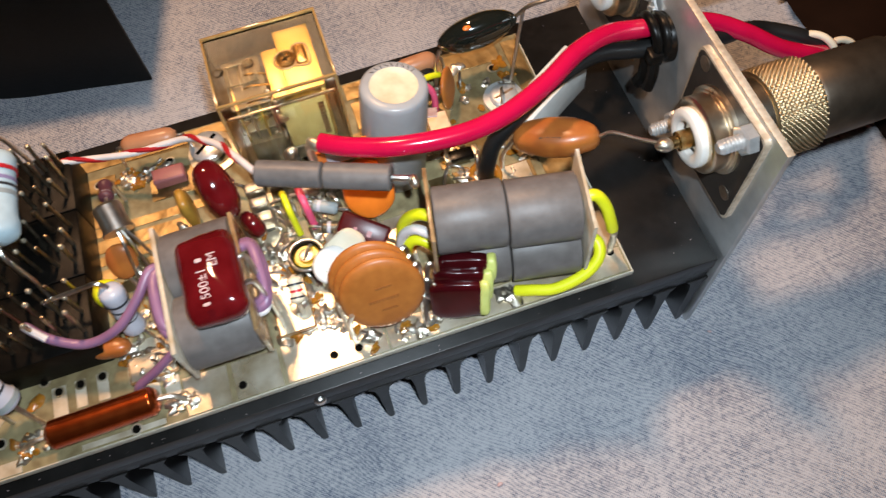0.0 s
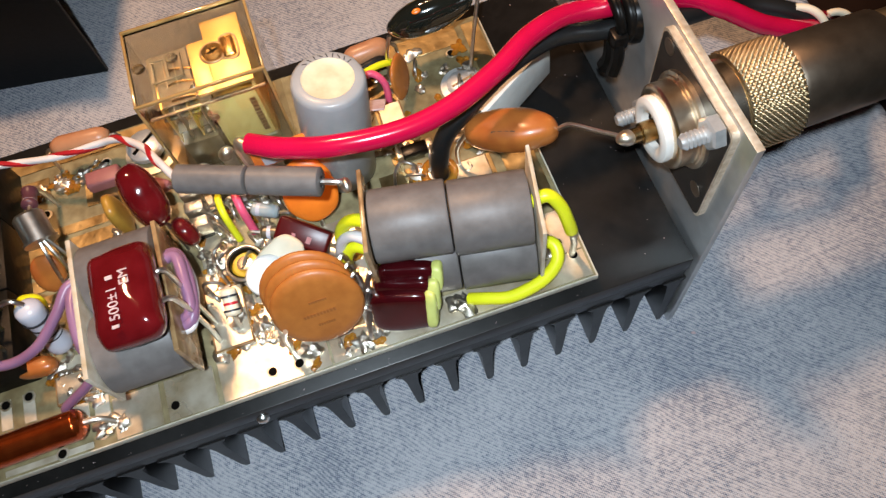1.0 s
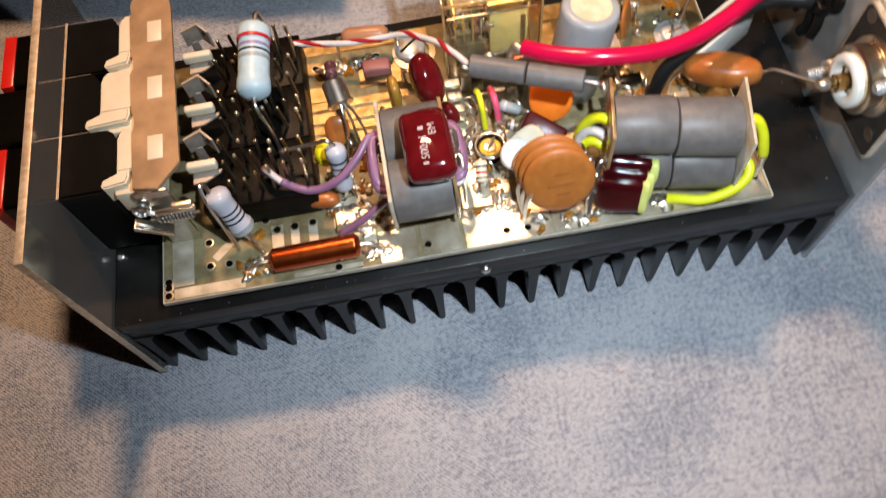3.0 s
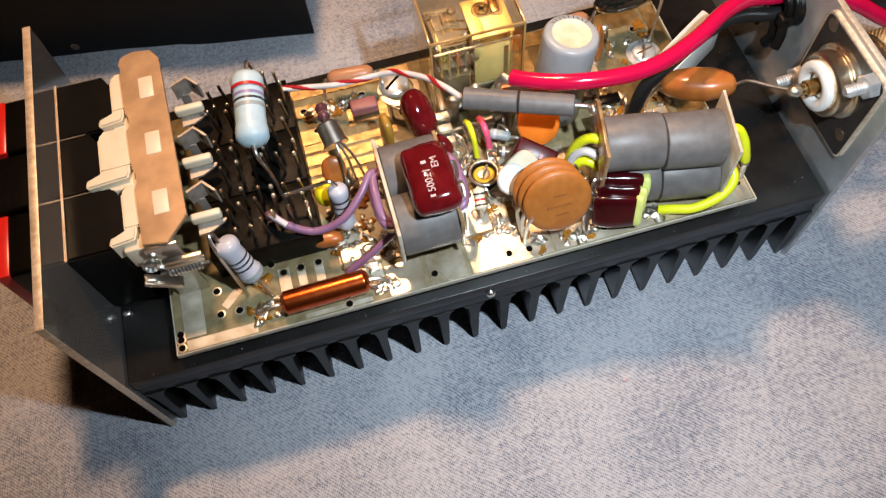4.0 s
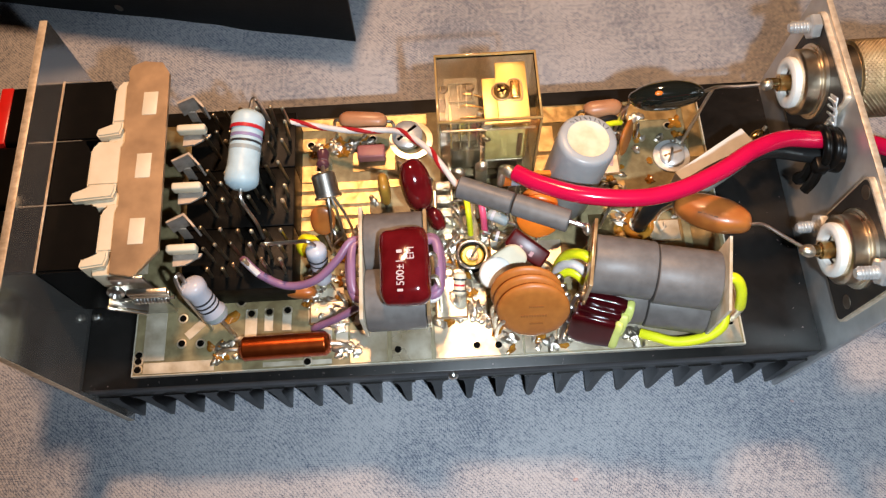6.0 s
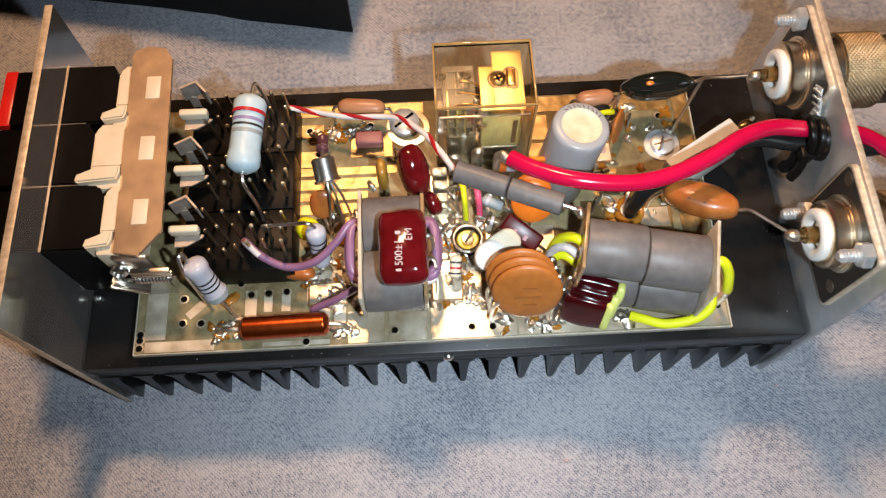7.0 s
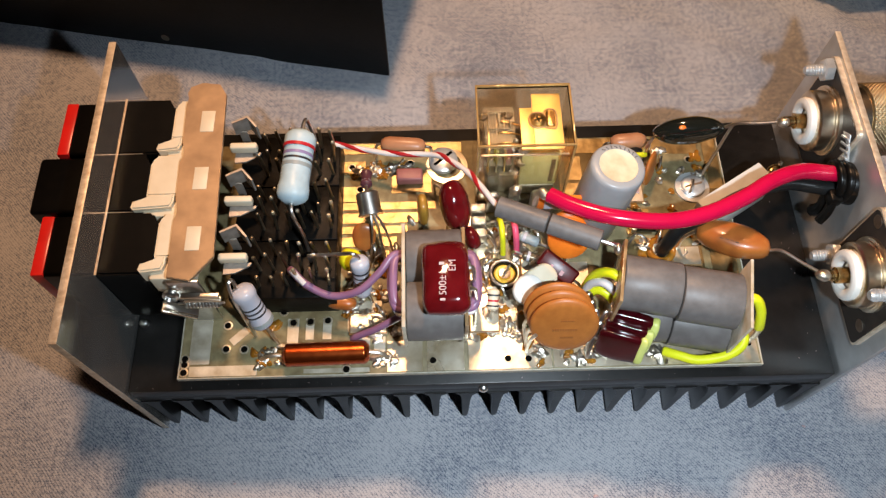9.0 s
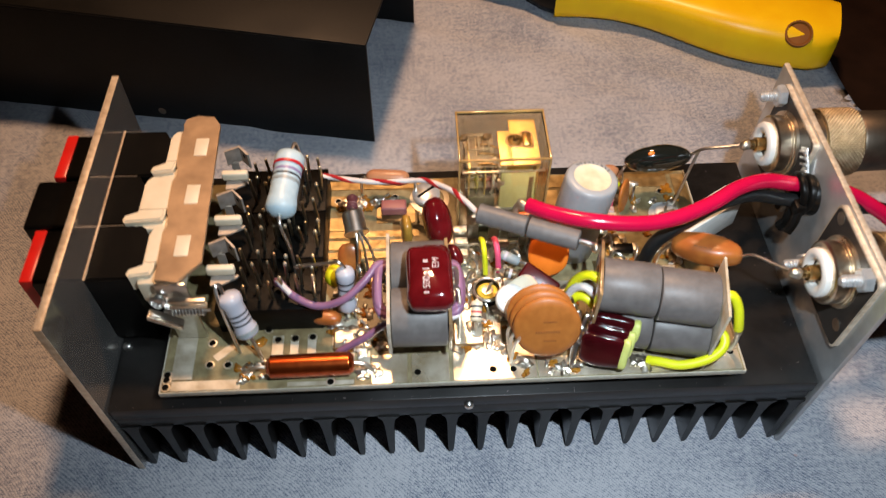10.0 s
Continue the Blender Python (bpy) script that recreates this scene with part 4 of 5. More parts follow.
# ---- capacitors ----
def bean(name, m, size, material, label, leads, e1=0.85, e2=0.85, lead_r=0.045):
    c = thing(name, m.translation, label, "capacitor")
    part("body", pillow(B(), m, size, e1, e2, 0.05), material, c, crease=80)
    for line in leads:
        part("lead", tube(B(), line, lead_r, 8), STEEL, c)
    return c


def bars(parent, m, rows, material, name="printed_mark"):
    """Rows of printed marks too worn to read: (x, y, length, height) on the plane of m."""
    for x, y, w, h in rows:
        n = max(1, round(w / (h * 0.9)))
        for k in range(n):
            part(name, box(B(), (x + k * w / n, y, 0), (x + (k + 0.72) * w / n, y + h, 0.012), m=m), material, parent)


def lettering(parent, m, words, size, material):
    """Printed words lying on the plane of m."""
    curve = bpy.data.curves.new("lettering", "FONT")
    curve.body, curve.size, curve.extrude = words, size, 0.004
    ob = bpy.data.objects.new("lettering", curve)
    bm = B()
    bm.from_mesh(bpy.data.meshes.new_from_object(ob))
    bpy.data.objects.remove(ob)
    bmesh.ops.transform(bm, matrix=m, verts=bm.verts)
    return part("lettering", bm, material, parent, "white printed letters")


red = thing("film_capacitor", (6.9, 1.45, 0.6), "glossy maroon dipped capacitor with worn white letters over the core", "capacitor")
part("body", pillow(B(), spin((6.9, 1.5, 2.48), 1, 0, 0), (0.57, 0.91, 0.42), 0.85, 0.34, 0.05, 44, 24), MAROON, red, crease=80)
bars(red, spin((6.9, 0.74, 2.903), 90), ((0.03, 0.03, 0.08, 0.12), (0.93, 0.03, 0.1, 0.12)), INK)
lettering(red, spin((6.9, 0.9, 2.912), 90), "500\u00b11", 0.245, INK)
lettering(red, spin((7.13, 1.5, 2.908), 90), "EM", 0.24, INK)
part("lead", tube(B(), [(7.4, 1.2, 2.5), (7.6, 1.3, 2.2), (7.65, 1.3, 0.9), (7.65, 1.2, 0.0)], 0.05, 8), STEEL, red)
part("lead", tube(B(), [(7.4, 1.75, 2.5), (7.58, 1.8, 2.3), (7.6, 1.7, 0.9), (7.65, 1.6, 0.0)], 0.05, 8), STEEL, red)

bean("film_capacitor", pose(7.2, 3.95, 1.62, 42, 8, 22), (0.37, 0.68, 0.4), MAROON, "upright glossy maroon bean-shaped capacitor", ([(7.1, 4.1, 1.1), (7.0, 4.1, 0.0)], [(7.35, 3.6, 1.1), (7.4, 3.5, 0.0)]))
bean("film_capacitor", pose(7.62, 3.42, 0.8, 30, 0, 30), (0.2, 0.34, 0.35), MAROON, "small dark maroon dipped capacitor", ([(7.6, 3.4, 0.5), (7.6, 3.4, 0.0)],))
bean("film_capacitor", pose(6.35, 4.35, 0.75, 8, 0, 6), (0.15, 0.34, 0.62), GOLDEN, "thin upright golden brown dipped capacitor", ([(6.35, 4.2, 0.2), (6.35, 4.2, 0.0)],), 0.7, 0.7)
bean("disc_capacitor", pose(4.75, 3.62, 0.62, 50, 0, 0), (0.32, 0.4, 0.12), TOFFEE, "small round toffee-coloured disc capacitor", ([(4.8, 3.3, 0.4), (4.95, 3.0, 0.0)],))
tan_cap = bean("coupling_capacitor", pose(14.3, 2.85, 1.45, 0, -12, -28), (0.94, 0.42, 0.36), TOFFEE, "long toffee-brown dipped capacitor wired to a socket pin", ([(15.1, 2.42, 1.66), (15.3, 2.3, 1.85), (15.65, 1.9, 2.0), (16.0, 1.47, 2.2)], [(13.5, 3.25, 1.2), (13.3, 3.3, 0.7), (13.3, 3.3, 0.0)]), 0.75, 0.9)
bars(tan_cap, pose(14.3, 2.85, 1.45, 0, -12, -28) @ pose(-0.28, -0.33, 0.235, 40, 0, 0), ((0.0, 0.0, 0.5, 0.13),), DARK_INK)
blk = bean("coupling_capacitor", pose(13.75, 6.3, 1.35, 0, -8, -2), (0.98, 0.38, 0.44), BEAN_BLACK, "glossy black dipped capacitor with an orange spot", ([(14.65, 6.25, 1.5), (14.95, 6.15, 1.85), (15.4, 6.0, 2.05), (16.0, 5.93, 2.2)], [(14.85, 6.2, 1.7), (14.6, 5.9, 0.9), (14.35, 5.6, 0.0)], [(12.8, 6.2, 1.2), (12.65, 6.1, 0.8), (12.6, 6.05, 0.0)]), 1.05, 1.05)
# orange reflection in the glossy resin, put in as a small coloured pad
part("reflection_spot", pillow(B(), pose(13.45, 6.12, 1.76, 25, -8, 0), (0.1, 0.06, 0.03), 1, 1), BRIGHT_ORANGE, blk, "small orange reflection set on as a coloured spot")
bean("film_capacitor", pose(14.1, 1.95, 0.55, 0, 0, 10), (0.42, 0.2, 0.45), MAROON, "dark maroon dipped capacitor tucked behind the large core", ([(14.1, 1.95, 0.2), (14.1, 1.95, 0.0)],))
bean("disc_capacitor", pose(12.75, 5.55, 0.62, 80, 0, 62), (0.45, 0.5, 0.1), ORANGE_CERAMIC, "upright ochre disc capacitor", ([(12.75, 5.4, 0.2), (12.75, 5.4, 0.0)],))
for dx, dy, s in ((0, 0, 1.0), (0.02, 0.3, 0.9)):
    bean("disc_capacitor", pose(10.2 + dx, 3.3 + dy, 0.85, 52, 0, -8), (0.56 * s, 0.6 * s, 0.13), BRIGHT_ORANGE, "bright orange round disc capacitor", ([(10.2 + dx, 3.1 + dy, 0.4), (10.2 + dx, 3.0 + dy, 0.0)],), 0.9, 1.0)
orange_tag = thing("disc_capacitor", (9.9, 4.3, 0.8), "flat orange and lilac plate capacitor under the red wire", "capacitor")
part("body", box(B(), (9.35, 4.0, 1.2), (10.6, 4.12, 1.75), 0.03), BRIGHT_ORANGE, orange_tag)
part("label_patch", box(B(), (9.55, 3.992, 1.25), (10.25, 4.0, 1.756), 0.0), PALE_GREY, orange_tag)
part("lead", tube(B(), [(9.7, 4.06, 1.2), (9.7, 4.06, 0.0)], 0.04, 7), STEEL, orange_tag)

# a stack of four round ceramic discs leaning over the front of the board
nrm = Vector((-0.06, -0.89, 0.45)).normalized()
for k in range(3):
    c = Vector((9.79, 0.7, 1.32)) - nrm * 0.22 * k + Vector((-0.07, 0.03, 0.06)) * k
    disc = thing("disc_capacitor", tuple(c), "round ochre ceramic disc capacitor in a leaning stack", "capacitor", "stacked disc capacitors")
    part("body", lathe(B(), c - nrm * 0.1, nrm, [(0, 0), (0, 0.6), (0.03, 0.78), (0.08, 0.85), (0.12, 0.85), (0.17, 0.78), (0.2, 0.64), (0.205, 0)], 44), ORANGE_CERAMIC, disc, crease=60)
    if k == 0:
        a, b, n3 = basis(nrm)
        face = Matrix.Translation(c + nrm * 0.104) @ Matrix((-a if a.x < 0 else a, nrm.cross(-a if a.x < 0 else a), nrm)).transposed().to_4x4()
        bars(disc, face @ spin((0, 0, 0), 4), ((-0.1, 0.18, 0.34, 0.05), (-0.3, -0.12, 0.62, 0.07), (-0.1, -0.36, 0.32, 0.05)), DIM_INK)
    part("lead", tube(B(), [c + Vector((0.7, 0.25, 0.15)), c + Vector((0.85, 0.3, 0.1)), (10.62, 0.75 + 0.1 * k, 0.5), (10.62, 0.6 + 0.1 * k, 0)], 0.05, 8), STEEL, disc)
    part("lead", tube(B(), [c + Vector((-0.7, -0.2, -0.15)), c + Vector((-0.8, -0.2, -0.5)), (8.95, 0.5 + 0.12 * k, 0)], 0.05, 8), STEEL, disc)

# three maroon slabs with lime ends, leaning on the large core
for k in range(3):
    m = pose(11.2 + 0.14 * k, 0.36 + 0.2 * k, 0.72 + 0.2 * k, -24, 0, -19)
    slab = thing("chip_capacitor", tuple(m.translation), "dark maroon slab capacitor with a lime end beside the core", "capacitor", "maroon slab capacitors")
    part("body", pillow(B(), m, (0.55, 0.16, 0.46 - 0.06 * k), 0.4, 0.4, 0.1), DARK_MAROON, slab, crease=80)
    part("painted_end", pillow(B(), m @ spin((0.56, 0, 0)), (0.12, 0.165, 0.44 - 0.06 * k), 0.6, 0.6, 0.2), LIME, slab, "lime painted end", crease=80)
    part("lead", tube(B(), [m @ Vector((-0.5, 0, 0)), m @ Vector((-0.7, -0.05, 0.1)), (10.5, 0.5 - 0.1 * k, 0.3), (10.5, 0.45 - 0.1 * k, 0.0)], 0.05, 8), STEEL, slab)

dark_box = thing("film_capacitor", (9.85, 2.5, 0.3), "dark red box capacitor with worn letters lying askew", "capacitor")
mb = pose(9.85, 2.5, 0.75, 24, 14, -36)
part("body", box(B(), (-0.54, -0.25, -0.24), (0.54, 0.25, 0.24), 0.07, 3, mb), BOX_RESIN, dark_box)
bars(dark_box, mb @ spin((-0.2, -0.12, 0.262)), ((0, 0, 0.1, 0.11), (0.3, 0, 0.13, 0.13)), WORN_INK)
part("lead", tube(B(), [mb @ Vector((0.5, 0, 0)), (10.45, 2.1, 0.4), (10.5, 2.0, 0.0)], 0.045, 8), STEEL, dark_box)
part("lead", tube(B(), [mb @ Vector((-0.5, 0, 0)), (9.25, 2.8, 0.5), (9.2, 2.85, 0.0)], 0.045, 8), STEEL, dark_box)

can_cap = thing("electrolytic_capacitor", (10.97, 4.2, 0.0), "grey sleeved upright electrolytic capacitor with a cream top", "capacitor")
axis = Vector((0.32, 0.12, 2.78))
part("sleeve", lathe(B(), (10.97, 4.2, 0.03), axis, [(0, 0), (0, 0.66), (0.06, 0.71), (2.66, 0.71), (2.75, 0.69), (2.8, 0.64), (2.8, 0.5)], 44), GREY_SLEEVE, can_cap, crease=50)
part("top_seal", lathe(B(), (10.97, 4.2, 0.03), axis, [(2.798, 0.5), (2.77, 0.46), (2.77, 0.2), (2.79, 0.1), (2.79, 0)], 36), RUBBER_TOP, can_cap, "cream seal with stamped marks")
top = frame_at(Vector((10.97, 4.2, 0.03)) + axis.normalized() * 2.801, axis, (0, 1, 0))
for k in range(9):
    u = radians(30 + 12 * k)
    part("printed_mark", box(B(), (-0.05, -0.01, -0.003), (0.05, 0.01, 0.002), m=top @ spin((0.56 * math.cos(u), 0.56 * math.sin(u), 0), 30 + 12 * k + 25 * (k % 3))), BAND_DARK, can_cap)

for p, q in (((5.2, 6.5, 0.75), (6.45, 6.35, 0.78)), ((11.75, 6.45, 0.6), (12.75, 6.5, 0.62))):
    t = thing("tubular_capacitor", p, "peach tubular ceramic capacitor at the back edge of the board", "capacitor", "tubular capacitors")
    d = Vector(q) - Vector(p)
    part("body", lathe(B(), p, d, [(0, 0), (0, 0.12), (0.1, 0.2), (0.22, 0.235), (d.length - 0.22, 0.235), (d.length - 0.1, 0.2), (d.length, 0.12), (d.length, 0)], 24), PEACH, t, crease=60)
    for e, s in ((p, -1), (q, 1)):
        part("lead", tube(B(), [e, (e[0] + 0.15 * s, e[1], e[2] - 0.1), (e[0] + 0.2 * s, e[1], 0.0)], 0.045, 8), STEEL, t)

pink = thing("chip_capacitor", (5.95, 5.75, 0.05), "dusty pink chip capacitor on a gilt pad", "capacitor")
part("body", box(B(), (5.6, 5.55, 0.03), (6.35, 5.95, 0.34), 0.06, 3), PINK_CHIP, pink)


# ---- ferrite cores and coils ----
def ferrite_tube(parent, p, q, r, bore=0.3):
    d = Vector(q) - Vector(p)
    h = d.length
    prof = [(0, bore), (0, r - 0.05), (0.015, r - 0.015), (0.05, r), (h - 0.05, r), (h - 0.015, r - 0.015), (h, r - 0.05), (h, bore), (0, bore)]
    return part("ferrite_tube", lathe(B(), p, d, prof, 44), FERRITE, parent, crease=30)


core = thing("ferrite_core", (6.6, 1.8, 0.0), "two-hole grey ferrite core between fibre end plates wound with mauve wire", "ferrite core")
ferrite_tube(core, (5.93, 1.16, 1.3), (7.32, 1.16, 1.3), 0.74)
ferrite_tube(core, (5.93, 2.52, 1.45), (7.32, 2.52, 1.45), 0.74)
part("end_plate", box(B(), (5.83, 0.44, 0.72), (5.92, 3.2, 2.14), 0.012, m=pose(0, 0, 0)), FIBRE, core, "pale fibre end plate")
part("end_plate", box(B(), (7.33, 0.5, 0.72), (7.42, 3.15, 1.95), 0.012), STAINED, core, "solder-stained fibre end plate")
for y in (1.16, 2.52):
    for x in (6.1, 7.15):
        part("stand", rod(B(), (x, y, 0.0), (x, y, 0.75), 0.08, 8), FIBRE, core)
for side in (0, 1):
    x, s = (5.86, -1) if side == 0 else (7.4, 1)
    for k in range(3):
        o = 0.1 * k
        part("winding", tube(B(), [(x - s * 0.2, 2.62 - o, 1.45 + 0.1 * k), (x + s * 0.18, 2.62 - o, 1.5 + 0.1 * k), (x + s * (0.36 - 0.05 * k), 1.9, 1.45 + 0.12 * k), (x + s * 0.2, 1.12 + o, 1.4 + 0.06 * k), (x - s * 0.2, 1.1 + o, 1.3)], 0.112 if k else 0.06, 10), PURPLE_WIRE if k else WHITE_WIRE, core)
part("winding", tube(B(), [(5.95, 1.2, 1.15), (5.6, 1.12, 0.9), (5.1, 1.0, 0.55), (4.6, 0.95, 0.2), (4.45, 0.95, 0.0)], 0.095, 10), PURPLE_WIRE, core)
part("winding", tube(B(), [(5.95, 2.6, 1.6), (5.6, 2.5, 1.75), (5.25, 2.1, 1.6), (4.7, 1.72, 1.35), (4.0, 1.7, 1.15), (3.4, 1.95, 1.3), (3.05, 2.25, 1.5), (2.95, 2.4, 1.2)], 0.1, 10), PURPLE_WIRE, core)
# highlight on the bend of the mauve wire, laid on as a white tube
part("wire_highlight", tube(B(), [(3.36, 1.93, 1.4), (3.2, 2.08, 1.5), (3.03, 2.25, 1.6)], 0.075, 8), WHITE_WIRE, core)

big = thing("ferrite_core", (12.6, 1.0, 0.0), "large two-hole grey ferrite core standing between end plates with yellow wire", "ferrite core")
u = Vector((2.8, -0.56, 0.0)).normalized()
for y, z, slip in ((1.58, 1.86, 0.05), (1.34, 0.72, 0.02)):
    a = Vector((11.18, y, z))
    ferrite_tube(big, a, a + u * 1.4, 0.68)
    b = a + u * 1.42 + Vector((-0.2, -1.0, -0.4)) * slip
    ferrite_tube(big, b, b + u * 1.42, 0.685)
turn = spin((0, 0, 0), math.degrees(math.atan2(u.y, u.x)))
part("end_plate", box(B(), (-0.04, -0.78, 0.0), (0.04, 0.86, 2.58), 0.01, m=Matrix.Translation((11.11, 1.54, 0)) @ turn), STAINED, big, "solder-stained fibre end plate")
part("end_plate", box(B(), (-0.035, -0.95, 0.0), (0.035, 0.82, 2.54), 0.01, m=Matrix.Translation((14.06, 0.98, 0)) @ turn), FIBRE, big, "pale fibre end plate")
for line in (((14.0, 1.0, 1.95), (14.3, 0.95, 2.05), (14.5, 0.8, 1.75), (14.6, 0.66, 1.35), (14.66, 0.6, 1.05)), ((13.9, 0.7, 0.9), (14.25, 0.5, 1.0), (14.22, 0.2, 0.85), (13.85, 0.02, 0.6), (13.25, 0.02, 0.35), (12.8, 0.2, 0.22), (12.5, 0.36, 0.08)), ((11.3, 1.5, 1.95), (10.95, 1.75, 2.0), (10.65, 1.9, 1.6), (10.5, 1.85, 0.9), (10.45, 1.7, 0.0)), ((11.3, 1.15, 1.0), (10.95, 1.5, 1.3), (10.65, 1.65, 1.2), (10.4, 1.55, 0.6), (10.35, 1.4, 0.0))):
    part("winding", tube(B(), line, 0.125, 12), YELLOW_WIRE, big)
part("winding", tube(B(), [(11.2, 1.35, 1.5), (10.8, 1.65, 1.65), (10.5, 1.75, 1.2), (10.4, 1.6, 0.0)], 0.11, 10), WHITE_WIRE, big)
part("end_solder", tube(B(), [(14.66, 0.6, 1.1), (14.72, 0.56, 0.6), (14.72, 0.58, 0.0)], 0.07, 8), SOLDER, big)
part("end_solder", pillow(B(), spin((14.7, 0.58, 0.9)), (0.1, 0.1, 0.14), 1, 1, 0.4), SOLDER, big)
part("plate_solder", pillow(B(), spin((11.0, 2.1, 2.7)), (0.1, 0.16, 0.14), 1, 1, 0.4), SOLDER, big)
part("plate_solder", pillow(B(), spin((11.0, 0.7, 0.7)), (0.1, 0.2, 0.5), 1, 1, 0.5), FLUX, big)

beads = thing("ferrite_bead_pair", (9.4, 2.8, 2.6), "two slim grey ferrite beads threaded on one wire across the board", "ferrite bead")
p, q = Vector((8.2, 3.3, 2.72)), Vector((10.62, 2.25, 2.78))
v = (q - p).normalized()
part("bead", lathe(B(), p, v, [(0, 0.1), (0, 0.22), (0.03, 0.26), (1.28, 0.26), (1.31, 0.22), (1.31, 0.1)], 28), FERRITE, beads)
part("bead", lathe(B(), p + v * 1.33, v, [(0, 0.1), (0, 0.22), (0.03, 0.26), (1.28, 0.26), (1.31, 0.22), (1.31, 0.1)], 28), FERRITE, beads)
part("threaded_wire", tube(B(), [q - v * 0.1, q + v * 0.25, (11.0, 2.12, 2.72)], 0.06, 8), STEEL, beads)

coil = thing("wound_choke", (3.8, 0.4, 0.1), "choke wound with orange enamelled copper wire along the board's front edge", "coil")
p, q, turns = Vector((2.72, 0.42, 0.36)), Vector((4.92, 0.46, 0.34)), 46
h = (q - p).length
prof = [(0, 0), (0, 0.2), (0.08, 0.27)]
for k in range(turns):
    a = 0.1 + (h - 0.2) * k / turns
    prof += [(a, 0.297), (a + (h - 0.2) / turns * 0.5, 0.304)]
prof += [(h - 0.1, 0.285), (h - 0.06, 0.26), (h, 0.2), (h, 0)]
part("winding", lathe(B(), p, q - p, prof, 32), ENAMEL_WIRE, coil, crease=80)
part("lead", tube(B(), [p, (2.45, 0.42, 0.36), (2.2, 0.42, 0.2), (2.05, 0.4, 0.02)], 0.05, 8), SOLDER, coil)
part("lead", tube(B(), [q, (5.15, 0.45, 0.3), (5.3, 0.42, 0.15), (5.4, 0.38, 0.02)], 0.06, 8), SOLDER, coil)


# ---- relay under a clear cover ----
SMOKE_PLATE = mat("smoky_plate", (0.15, 0.12, 0.08), (0.09, 0.07, 0.045), rough=0.6, scale=220, spec=0.3)
AMBER_EDGE = mat("amber_edge", (0.46, 0.28, 0.10), (0.28, 0.16, 0.055), rough=0.07, coat=1.0, scale=200)
relay = thing("relay", (9.0, 5.75, 0.0), "plug-in relay with gilt works under a clear amber cover", "relay")
part("base", box(B(), (7.86, 4.86, 0.0), (10.2, 6.64, 0.35), 0.04), SMOKE, relay)
bm = box(B(), (7.8, 4.8, 0.3), (10.26, 6.7, 3.06), 0.05, 3)
bmesh.ops.delete(bm, geom=[f for f in bm.faces if f.normal.z < -0.9 or f.normal.x < -0.9], context="FACES")
for v in bm.verts:
    if v.co.y > 6 and v.co.z > 2.9:
        v.co.z -= 0.06
bmesh.ops.solidify(bm, geom=bm.faces[:], thickness=0.06)
cover = part("clear_cover", bm, AMBER_CLEAR, relay, "clear amber plastic cover", crease=8)
cover.visible_shadow = False
part("side_pane", box(B(), (7.802, 4.86, 0.3), (7.855, 6.64, 2.98), 0.01, 1), AMBER_CLEAR, relay, "clear amber side of the cover", crease=8)
for lo, hi in (((7.79, 4.79, 0.3), (7.85, 4.85, 3.05)), ((10.21, 4.79, 0.3), (10.27, 4.85, 3.05)), ((7.79, 4.79, 3.0), (10.27, 4.85, 3.07)), ((7.79, 6.65, 3.0), (10.27, 6.71, 3.07)), ((7.79, 4.85, 3.01), (7.85, 6.65, 3.07)), ((10.21, 4.85, 3.01), (10.27, 6.65, 3.07))):
    part("cover_edge", box(B(), lo, hi, 0.02), AMBER_EDGE, relay, "amber edge of the cover")
part("frame_plate", box(B(), (9.26, 4.9, 2.72), (10.0, 6.56, 2.8), 0.012), RELAY_GILT, relay, "gilt frame plate")
part("frame_plate", box(B(), (8.92, 4.9, 2.72), (9.259, 6.12, 2.8), 0.012), RELAY_GILT, relay, "gilt frame plate")
part("frame_plate", box(B(), (9.9, 4.95, 1.0), (9.98, 6.5, 2.72), 0.02), RELAY_GILT, relay, "gilt frame plate")
part("coil_wrap", lathe(B(), (9.5, 5.6, 0.4), (0, 0, 1), [(0, 0.2), (0, 0.48), (2.2, 0.48), (2.2, 0.2)], 28), GOLDEN, relay, "yellow wrapped coil")
part("armature_screw", lathe(B(), (9.38, 5.72, 2.8), (0, 0, 1), [(0, 0.2), (0.06, 0.2), (0.1, 0.12), (0.05, 0.1), (0.05, 0)], 20), BRASS, relay)
part("screw_seat", ring(B(), (9.38, 5.72, 2.81), (0, 0, 1), 0.24, 0.025), DULL_STEEL, relay)
part("armature_tab", box(B(), (9.58, 5.5, 2.8), (9.82, 5.98, 2.88), 0.06, 3), BRASS, relay)
part("tab_seat", tube(B(), [(9.56, 5.48, 2.81), (9.84, 5.48, 2.81), (9.84, 6.0, 2.81), (9.56, 6.0, 2.81), (9.56, 5.48, 2.81)], 0.022, 6), DULL_STEEL, relay)
part("coil_bobbin", box(B(), (8.95, 4.92, 1.0), (9.92, 5.05, 2.45), 0.05), mat("olive_tape", (0.42, 0.36, 0.16), (0.33, 0.27, 0.11), rough=0.35, scale=200), relay, "olive taped coil bobbin")
bars(relay, pose(9.85, 4.915, 1.2, 90, -90, 0), ((0.0, 0.0, 1.1, 0.12),), DARK_INK)
part("contact_carrier", box(B(), (8.1, 5.0, 0.5), (8.85, 6.4, 1.4), 0.05), SMOKE, relay)
for k in range(4):
    part("contact_spring", box(B(), (8.1 + 0.22 * k, 5.1, 1.2), (8.14 + 0.22 * k, 6.2, 2.5 - 0.1 * k), 0.01), STEEL if k % 2 else GOLD, relay)
    part("contact", pillow(B(), spin((8.2 + 0.22 * k, 5.3, 1.9)), (0.08, 0.12, 0.12), 1, 1), NICKEL, relay)
